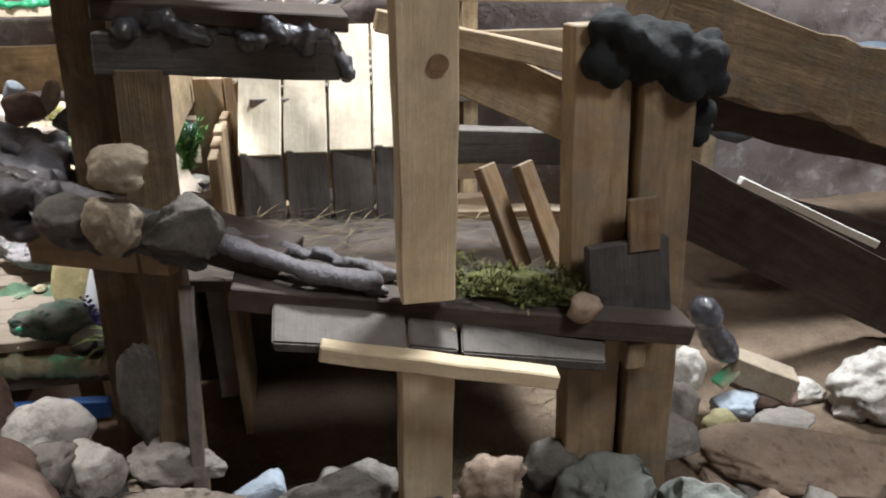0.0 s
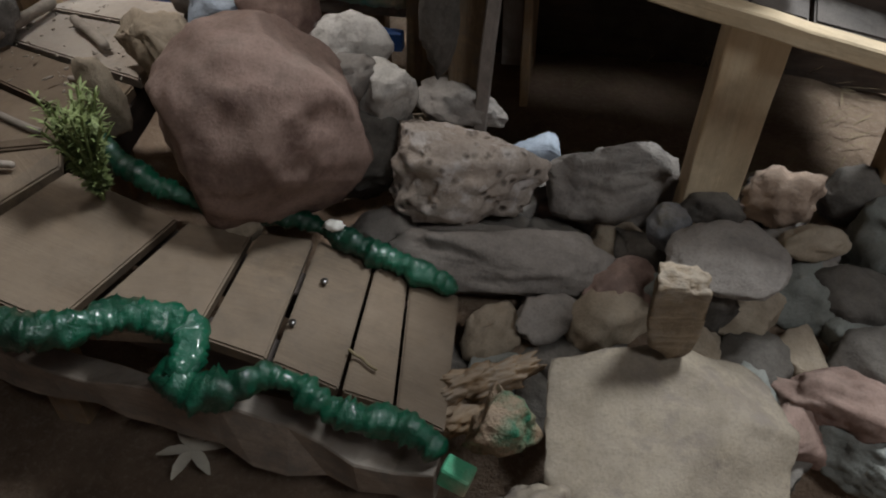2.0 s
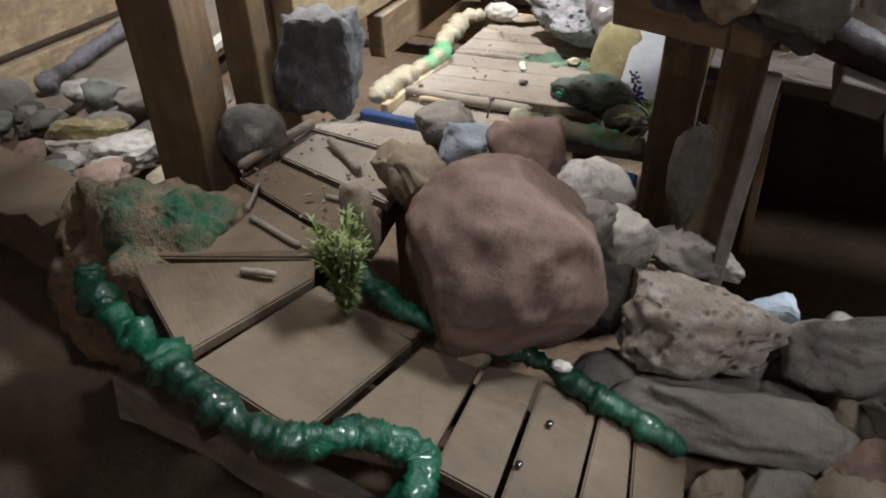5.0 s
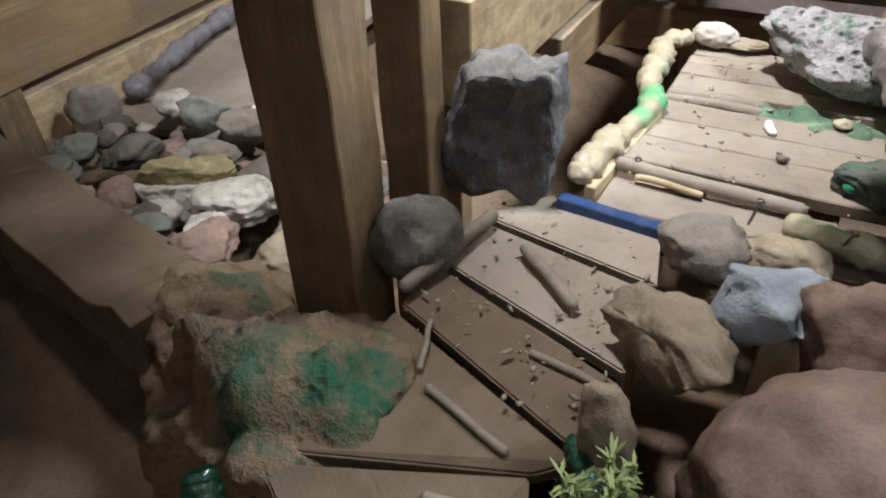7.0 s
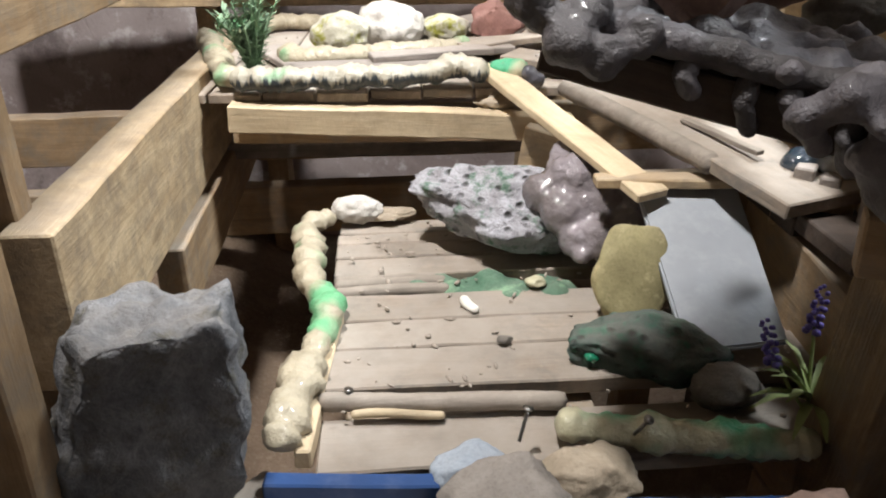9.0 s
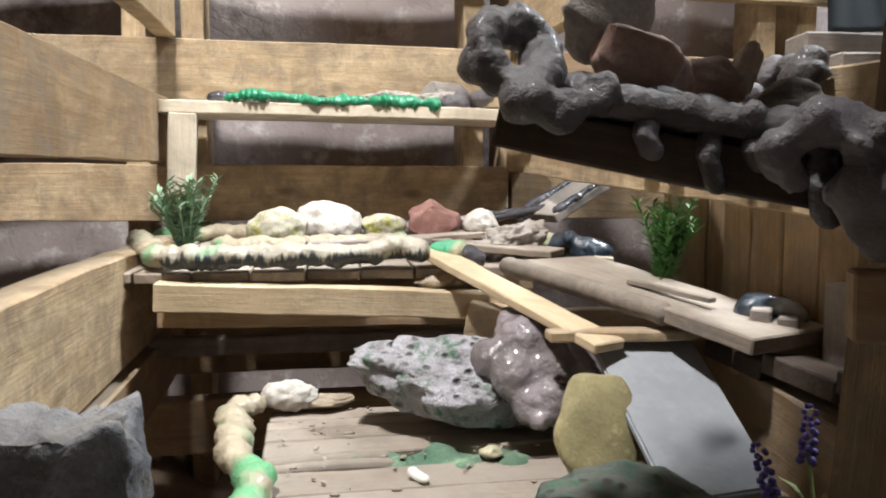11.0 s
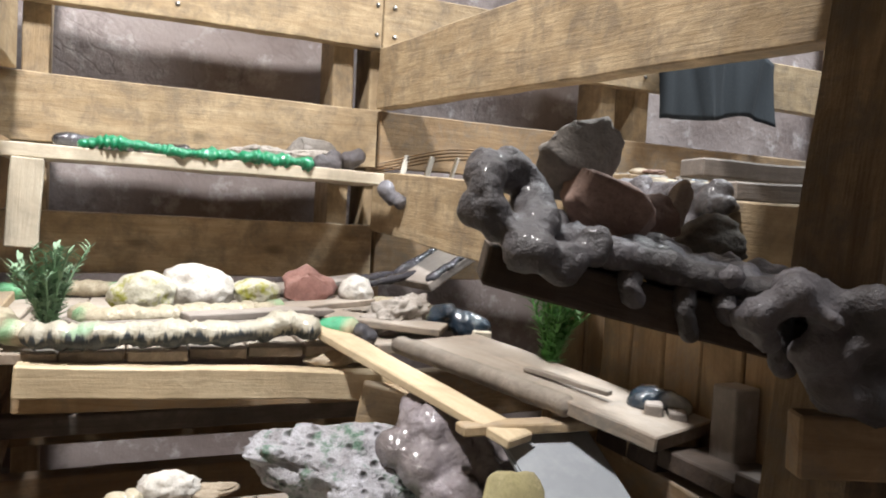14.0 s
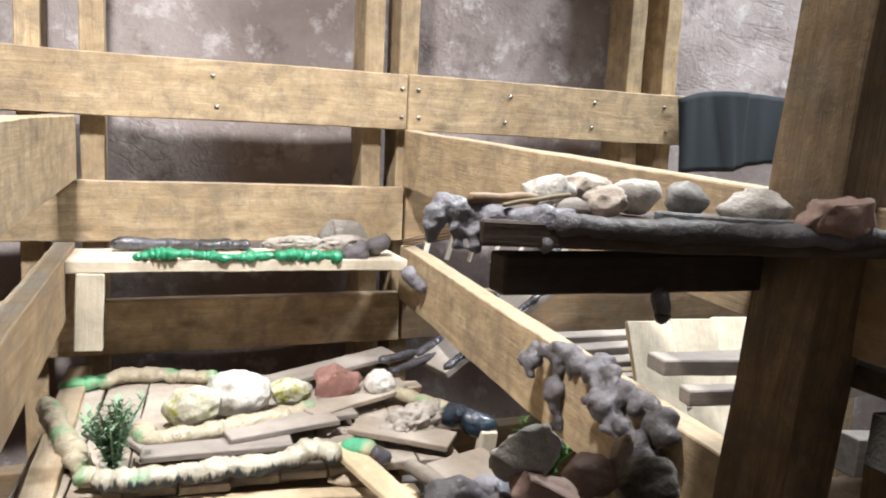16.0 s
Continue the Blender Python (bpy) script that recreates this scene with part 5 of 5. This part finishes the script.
heaped((0.120, 0.510, 0.140), (0.05, 0.05, 0.09), R_DARK, "upright dark stone under the flat stone", 0.7)
heaped((0.085, 0.556, 0.180), (0.036, 0.04, 0.042), R_BASALT, "small dark blue stone", 0.3)
heaped((0.122, 0.585, 0.182), (0.055, 0.045, 0.040), R_DARK, "dark brown stone against the pale post", 0.5)
heaped((0.192, 0.632, 0.168), (0.076, 0.06, 0.060), R_POROUS, "porous pinkish coral stone", 0.1, bumps=0.1)
heaped((0.258, 0.648, 0.165), (0.070, 0.05, 0.055), R_DARK, "smooth brown stone beneath the posts", 0.35)
heaped((0.212, 0.580, 0.160), (0.062, 0.035, 0.030), R_TAN, "peanut shaped tan stone", 0.1)
heaped((0.080, 0.380, 0.130), (0.175, 0.125, 0.075), R_SLAB, "large flat topped brown stone block", 1.0, (16, 3, 9), 0.018)
heaped((0.005, 0.310, 0.110), (0.08, 0.06, 0.11), R_SLAB, "brown stone slab leaning below the block", 0.7, (20, 0, 9))
heaped((-0.030, 0.353, 0.160), (0.055, 0.05, 0.058), R_LUMP, "squarish ochre stone by the planks", 0.9, bumps=0.08)
stone((0.075, 0.428, 0.210), (0.040, 0.030, 0.080), wood("split_wood", (0.36, 0.28, 0.19), (0.13, 0.09, 0.055), 0.4, knots=0.0, relief=0.006), "split worn wood block standing on the stone", 0.95, (0, 4, 12), 0.05, name="worn_block", category="wood block")
stone((-0.050, 0.405, 0.140), (0.10, 0.035, 0.03), BARKWOOD, "brown shredded bark wood", 0.3, (0, -10, 25), 0.16, name="driftwood", category="driftwood")
stone((-0.055, 0.385, 0.128), (0.07, 0.03, 0.022), BARKWOOD, "brown shredded bark wood", 0.3, (0, 14, 50), 0.16, name="driftwood", category="driftwood")
heaped((0.293, 0.585, 0.155), (0.108, 0.075, 0.105), R_GREEN, "large green grey angular stone", 0.85, (0, 12, -7))
heaped((0.390, 0.580, 0.130), (0.092, 0.07, 0.110), R_GREEN, "grey green stone in the heap", 0.7, (0, -15, -7))
heaped((0.348, 0.655, 0.150), (0.072, 0.06, 0.055), R_DARK, "dark rounded mauve stone", 0.4)
heaped((0.245, 0.545, 0.125), (0.068, 0.06, 0.070), R_DARK, "dark ball shaped stone", 0.15)
heaped((0.222, 0.450, 0.105), (0.130, 0.08, 0.080), R_RED, "rough mauve brown stone", 0.6, (0, 6, -7), 0.08)
heaped((0.318, 0.445, 0.095), (0.080, 0.07, 0.085), R_LUMP, "rough ochre stone with a dark cavity", 0.6, bumps=0.1)
heaped((0.376, 0.512, 0.108), (0.042, 0.025, 0.022), R_WHITE, "small white brick shaped stone", 0.9)
heaped((0.327, 0.520, 0.105), (0.068, 0.05, 0.050), R_RED, "brown angular stone in the heap", 0.8)
heaped((0.437, 0.520, 0.085), (0.070, 0.05, 0.045), R_DARK, "dark flat stone in the heap", 0.7)
heaped((0.352, 0.475, 0.100), (0.072, 0.05, 0.036), R_POROUS, "pinkish stone in the heap", 0.6)
heaped((0.415, 0.470, 0.060), (0.075, 0.06, 0.055), R_LUMP, "ochre stone in the heap", 0.7)
heaped((0.505, 0.620, 0.085), (0.055, 0.05, 0.040), R_POROUS, "pinkish tan stone in the heap", 0.7)
heaped((0.510, 0.590, 0.060), (0.060, 0.05, 0.050), R_POROUS, "pinkish tan stone in the heap", 0.6)
heaped((0.620, 0.720, 0.050), (0.290, 0.120, 0.075), R_POROUS, "long pale pinkish stone slab", 0.75, (8, 4, -4), 0.04)
heaped((0.560, 0.60, 0.045), (0.09, 0.07, 0.05), R_RED, "brown flat stone in the heap", 0.7)
heaped((0.640, 0.58, 0.040), (0.10, 0.08, 0.05), R_TAN, "tan flat stone in the heap", 0.7)
heaped((0.500, 0.480, 0.030), (0.09, 0.08, 0.07), R_RED, "brown rough stone in the heap", 0.7)
heaped((0.825, 0.835, 0.072), (0.180, 0.120, 0.105), R_WHITE, "speckled white boulder on bare soil", 0.15, bumps=0.06)
heaped((0.500, 0.830, 0.130), (0.066, 0.05, 0.085), R_WHITE, "upright white grey stone beside the post", 0.4)
heaped((0.595, 0.840, 0.066), (0.075, 0.05, 0.036), R_BLUE, "flat blue grey stone", 0.7)
heaped((0.668, 0.865, 0.056), (0.090, 0.05, 0.036), R_RED, "flat pinkish stone beside the soil", 0.5)
heaped((0.541, 0.790, 0.075), (0.050, 0.045, 0.036), R_YELLOW, "small ochre stone beside the soil", 0.2)
heaped((0.720, 0.880, 0.045), (0.068, 0.05, 0.034), R_WHITE, "small white stone beside the soil", 0.6)
heaped((0.470, 0.775, 0.120), (0.058, 0.05, 0.070), R_GREY, "light grey stone beside the post", 0.6)
heaped((0.425, 0.720, 0.120), (0.07, 0.06, 0.06), R_GREY, "grey stone beside the post", 0.6)
heaped((0.640, 0.800, 0.050), (0.10, 0.06, 0.035), R_GREY, "flat grey stone beside the soil", 0.6)
board("teal_offcut", (0.572, 0.860, 0.088), (0.602, 0.868, 0.105), 0.022, 0.008, FOAM_MINT, None, "mint painted wood offcut among stones", "offcut")
board("log_end", (0.600, 0.880, 0.108), (0.680, 0.850, 0.078), 0.040, 0.038, R_TAN, None, "pale log end held in black plastic", "log")
rope("plastic_bag", [(0.535, 0.86, 0.225), (0.550, 0.865, 0.18), (0.575, 0.87, 0.145), (0.60, 0.87, 0.12)], 0.022, FOAM_BLACK, "crumpled black plastic wrapping", "plastic", 0.35, 0.02)
heaped((-0.205, 0.645, 0.272), (0.085, 0.06, 0.075), R_WHITE, "white speckled rough stone", 0.45)
heaped((-0.192, 0.600, 0.268), (0.048, 0.04, 0.042), R_GREY, "small angular grey stone", 0.8)
heaped((-0.162, 0.612, 0.252), (0.056, 0.045, 0.055), R_WHITE, "light grey sparkling stone", 0.6)
heaped((-0.105, 0.648, 0.222), (0.092, 0.05, 0.040), R_GREY, "grey slab shaped stone", 0.6, (0, 14, -7))
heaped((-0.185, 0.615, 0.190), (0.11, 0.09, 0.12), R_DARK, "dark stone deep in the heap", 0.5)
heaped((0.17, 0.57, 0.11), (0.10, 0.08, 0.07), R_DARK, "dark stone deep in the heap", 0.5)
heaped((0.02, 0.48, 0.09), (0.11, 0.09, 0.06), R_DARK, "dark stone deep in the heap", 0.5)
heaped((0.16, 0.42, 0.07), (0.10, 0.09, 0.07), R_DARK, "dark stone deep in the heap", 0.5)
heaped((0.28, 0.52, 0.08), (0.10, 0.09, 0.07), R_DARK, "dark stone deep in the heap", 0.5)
rng = random.Random(143)
for gx in range(13):
    for gy in range(5):
        x, y = -0.10 + 0.05 * gx + rng.uniform(-0.015, 0.015), 0.44 + 0.052 * gy + rng.uniform(-0.015, 0.015)
        s = rng.uniform(0.045, 0.075)
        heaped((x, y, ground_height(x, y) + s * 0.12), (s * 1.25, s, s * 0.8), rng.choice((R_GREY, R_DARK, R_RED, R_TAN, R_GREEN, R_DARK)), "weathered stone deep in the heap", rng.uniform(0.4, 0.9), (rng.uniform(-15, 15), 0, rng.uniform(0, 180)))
for x, y, s in ((0.60, 0.66, 0.05), (0.70, 0.64, 0.06), (0.47, 0.68, 0.055), (0.53, 0.72, 0.05), (0.66, 0.93, 0.03), (0.76, 0.82, 0.04), (0.83, 0.84, 0.03), (0.45, 0.64, 0.05), (0.55, 0.54, 0.06)):
    heaped((x, y, ground_height(x, y) + s * 0.25), (s * 1.3, s, s * 0.8), rng.choice((R_GREY, R_TAN, R_POROUS, R_WHITE)), "small weathered stone beside the heap", 0.7, (0, 0, rng.uniform(0, 180)))
edge = "stones along the walkway"
stone((-0.265, 0.650, 0.298), (0.078, 0.062, 0.086), R_RED, "large red brown angular stone at the platform edge", 0.6, (0, 0, 6), group=edge)
stone((-0.318, 0.660, 0.292), (0.070, 0.055, 0.062), R_BLUE, "pale blue angular stone", 0.85, (0, 0, 6), group=edge)
stone((-0.364, 0.622, 0.284), (0.092, 0.066, 0.080), R_TAN, "tan angular stone with a sharp ridge", 0.9, (18, 32, -12), group=edge)
stone((-0.370, 0.704, 0.290), (0.066, 0.05, 0.050), R_GREY, "grey rounded stone at the platform edge", 0.6, (0, 0, 6), group=edge)
stone((-0.318, 0.750, 0.270), (0.072, 0.045, 0.030), R_TAN, "pale tan wedge stone at the platform edge", 0.7, (0, 6, 6), group=edge)
stone((-0.378, 0.768, 0.264), (0.052, 0.04, 0.024), R_BLUE, "flat blue grey stone at the platform edge", 0.5, group=edge)
stone((-0.385, 0.545, 0.270), (0.036, 0.03, 0.075), R_TAN, "narrow pointed tan stone standing up", 0.6, (0, -8, 29), group=edge)
stone((-0.575, 0.657, 0.268), (0.072, 0.06, 0.080), R_ROUND, "smooth grey veined cobble leaning on the post", 0.1, (0, 15, 29), 0.03, group=edge)
stone((-0.555, 0.778, 0.314), (0.108, 0.088, 0.145), R_BASALT, "large rough blue black basalt rock", 0.99, (0, 12, 30), 0.065, group=edge)

# ---- left posts and lane ----
board("square_post", (-0.636, 0.640, 0.05), (-0.636, 0.632, 1.2), 0.052, 0.066, PINE_AGED, None, "thick worn brown square post", "post", "posts by the walkway", spin=90, wear=0.002)
board("square_post", (-0.612, 0.728, 0.05), (-0.606, 0.715, 1.2), 0.030, 0.042, PINE_AGED, None, "narrow dark brown post", "post", "posts by the walkway", spin=90, wear=0.002)
stone((-0.602, 0.522, 0.165), (0.270, 0.205, 0.250), R_LUMP, "big crumbling ochre mortar lump sprayed with green", 0.3, (0, 8, 20), 0.09, name="mortar_lump", category="mortar")
stone((-0.755, 0.615, 0.110), (0.22, 0.18, 0.19), R_LUMP, "brown crumbling mortar lump", 0.3, (0, 0, 10), 0.08, name="mortar_lump", category="mortar")
board("low_beam", (-1.35, 0.720, 0.132), (-0.80, 0.600, 0.135), 0.10, 0.070, PLANK_DIM_BROWN, None, "old brown timber beam covered with soil", "beam", wear=0.010)
lane = "stones along the lane"
stone((-0.950, 0.775, 0.150), (0.120, 0.06, 0.095), R_YELLOW, "squarish mossy tan stone", 0.8, (0, 0, 25), group=lane)
stone((-1.272, 0.905, 0.125), (0.082, 0.03, 0.085), R_GREY, "flat leaf shaped mauve stone leaning up", 0.2, (-20, 20, 29), group=lane)
stone((-1.035, 0.90, 0.165), (0.082, 0.05, 0.060), R_GREEN, "pale greenish stone in the lane", 0.6, (0, 0, 20), group=lane)
stone((-0.965, 0.90, 0.165), (0.080, 0.05, 0.050), R_GREY, "grey stone in the lane", 0.4, (0, 0, 20), group=lane)
rng = random.Random(64)
for k in range(90):
    x, y = rng.uniform(-1.22, -0.70), rng.uniform(0.68, 0.94)
    s = rng.uniform(0.022, 0.065) * (1.2 if x > -1.0 else 0.9)
    stone((x, y, 0.112 + s * 0.25 + 0.03 * rng.random()), (s * 1.3, s, s * 0.7), rng.choice((R_GREY, R_TAN, R_RED, R_WHITE, R_DARK, R_GREEN)), "small angular stone lying in the lane", rng.uniform(0.3, 0.8), (0, 0, rng.uniform(0, 180)), group=lane)
board("lane_board", (-1.16, 0.92, 0.105), (-1.20, 1.50, 0.140), 0.24, 0.014, PLANK, None, "wide dusty board floor of the lane", "board")
board("pale_strip", (-1.02, 0.98, 0.135), (-1.07, 1.30, 0.150), 0.022, 0.016, WHITE, None, "white painted strip on the lane", "lath")
rope("foam_bead", [(-1.24, 0.95, 0.135), (-1.27, 1.08, 0.143), (-1.29, 1.22, 0.152), (-1.30, 1.40, 0.160)], 0.016, FOAM_GREY, "glossy grey foam bead along the lane", "foam", 0.4, 0.03)
rope("foam_bead", [(-1.14, 0.98, 0.130), (-1.10, 0.95, 0.130), (-1.05, 0.96, 0.130), (-1.03, 0.99, 0.132)], 0.013, FOAM_GREY, "grey foam bead across the lane", "foam", 0.35, 0.03)
sprig("sprig_plant", -1.08, 1.30, 0.15, 0.09, 0.03, 10, LEAF, "green plastic sprig at the end of the lane", 18)

# ---- beams and tarpaulin to the right ----
board("log_beam", (0.385, 0.80, 0.580), (1.05, 0.80, 0.385), 0.085, 0.088, POST, None, "rough brown log beam sloping down", "beam", wear=0.014)
board("dark_beam", (0.34, 0.83, 0.520), (0.95, 0.83, 0.375), 0.05, 0.045, DARKWOOD, None, "black wrapped beam under the log", "beam", wear=0.006)
foam_mass("black_wrap", [*blobs((0.290, 0.648, 0.582), (0.385, 0.66, 0.560), 70, 0.0125, 0.019, 51), *blobs((0.36, 0.665, 0.560), (0.392, 0.675, 0.500), 30, 0.010, 0.012, 52)], BLACKCLOTH, "dark cloth wrapped round the post tops", "cloth", voxel=0.004)
board("pale_beam", (0.12, 0.86, 0.590), (0.350, 0.85, 0.534), 0.03, 0.022, PINE, None, "pale pine beam end beside the post", "beam")
board("pine_brace", (0.20, 0.885, 0.545), (0.37, 0.87, 0.465), 0.02, 0.062, PINE, None, "wide pine brace on edge", "beam")
board("grey_sill", (0.23, 1.00, 0.415), (0.40, 1.00, 0.402), 0.03, 0.045, SHINGLE, None, "weathered grey sill board", "beam")
board("low_rail", (0.53, 1.005, 0.338), (1.20, 0.995, -0.020), 0.03, 0.105, DARKWOOD, None, "dark timber sloping over the soil", "beam")
board("low_rail", (0.66, 1.22, 0.230), (1.45, 1.20, -0.010), 0.03, 0.115, DARKWOOD, None, "dark board sloping over the soil", "beam")
board("white_strip", (0.640, 0.978, 0.343), (0.880, 0.972, 0.226), 0.012, 0.012, WHITE, None, "white plastic strip on the dark timber", "strip")
bm = bmesh.new()
rows = []
for k in range(17):
    rows.append([bm.verts.new((0.58 + 0.85 * i / 24, 1.10 + 0.42 * k / 16, 0.395 - 0.09 * i / 24 + 0.12 * k / 16 + 0.05 * noise.fractal(Vector((i * 0.22, k * 0.3, 5)), 1.0, 2.0, 3) - 0.06 * math.sin(3.0 * k / 16))) for i in range(25)])
for a, b in zip(rows, rows[1:]):
    for i in range(24):
        bm.faces.new((a[i], a[i + 1], b[i + 1], b[i]))
tarp = tagged(part("tarpaulin", bm, TARP, None, "crumpled grey blue tarpaulin draped over timbers"), "", "tarpaulin")
tarp.modifiers.new("thick", "SOLIDIFY").thickness = 0.002
stone((0.90, 1.18, 0.10), (0.10, 0.05, 0.06), TARP, "crumpled scrap of grey plastic on the soil", 0.5, bumps=0.2, name="plastic_scrap", category="plastic")

# straw on the pen floor
rng = random.Random(99)
bm = bmesh.new()
for _ in range(620):
    x, y = rng.uniform(-0.08, 0.33), rng.uniform(0.66, 0.97)
    a = rng.gauss(0, 0.6)
    low = ground_height(x, y) if y < 0.765 or rng.random() < 0.4 else 0.363 - 0.078 * (x + 0.125) - 0.08 * (y - 0.80)
    leaf(bm, (x, y, low + rng.uniform(0.002, 0.014)), (math.cos(a), math.sin(a), rng.uniform(-0.15, 0.25)), rng.uniform(0.02, 0.055), 0.0016, 0.0)
tagged(part("straw", bm, STRAW, None, "dry straw strewn over the pen floor"), "", "straw", "", "stuff")
stone((0.035, 0.70, 0.142), (0.034, 0.03, 0.028), R_GREY, "small grey stone in the straw", 0.4)
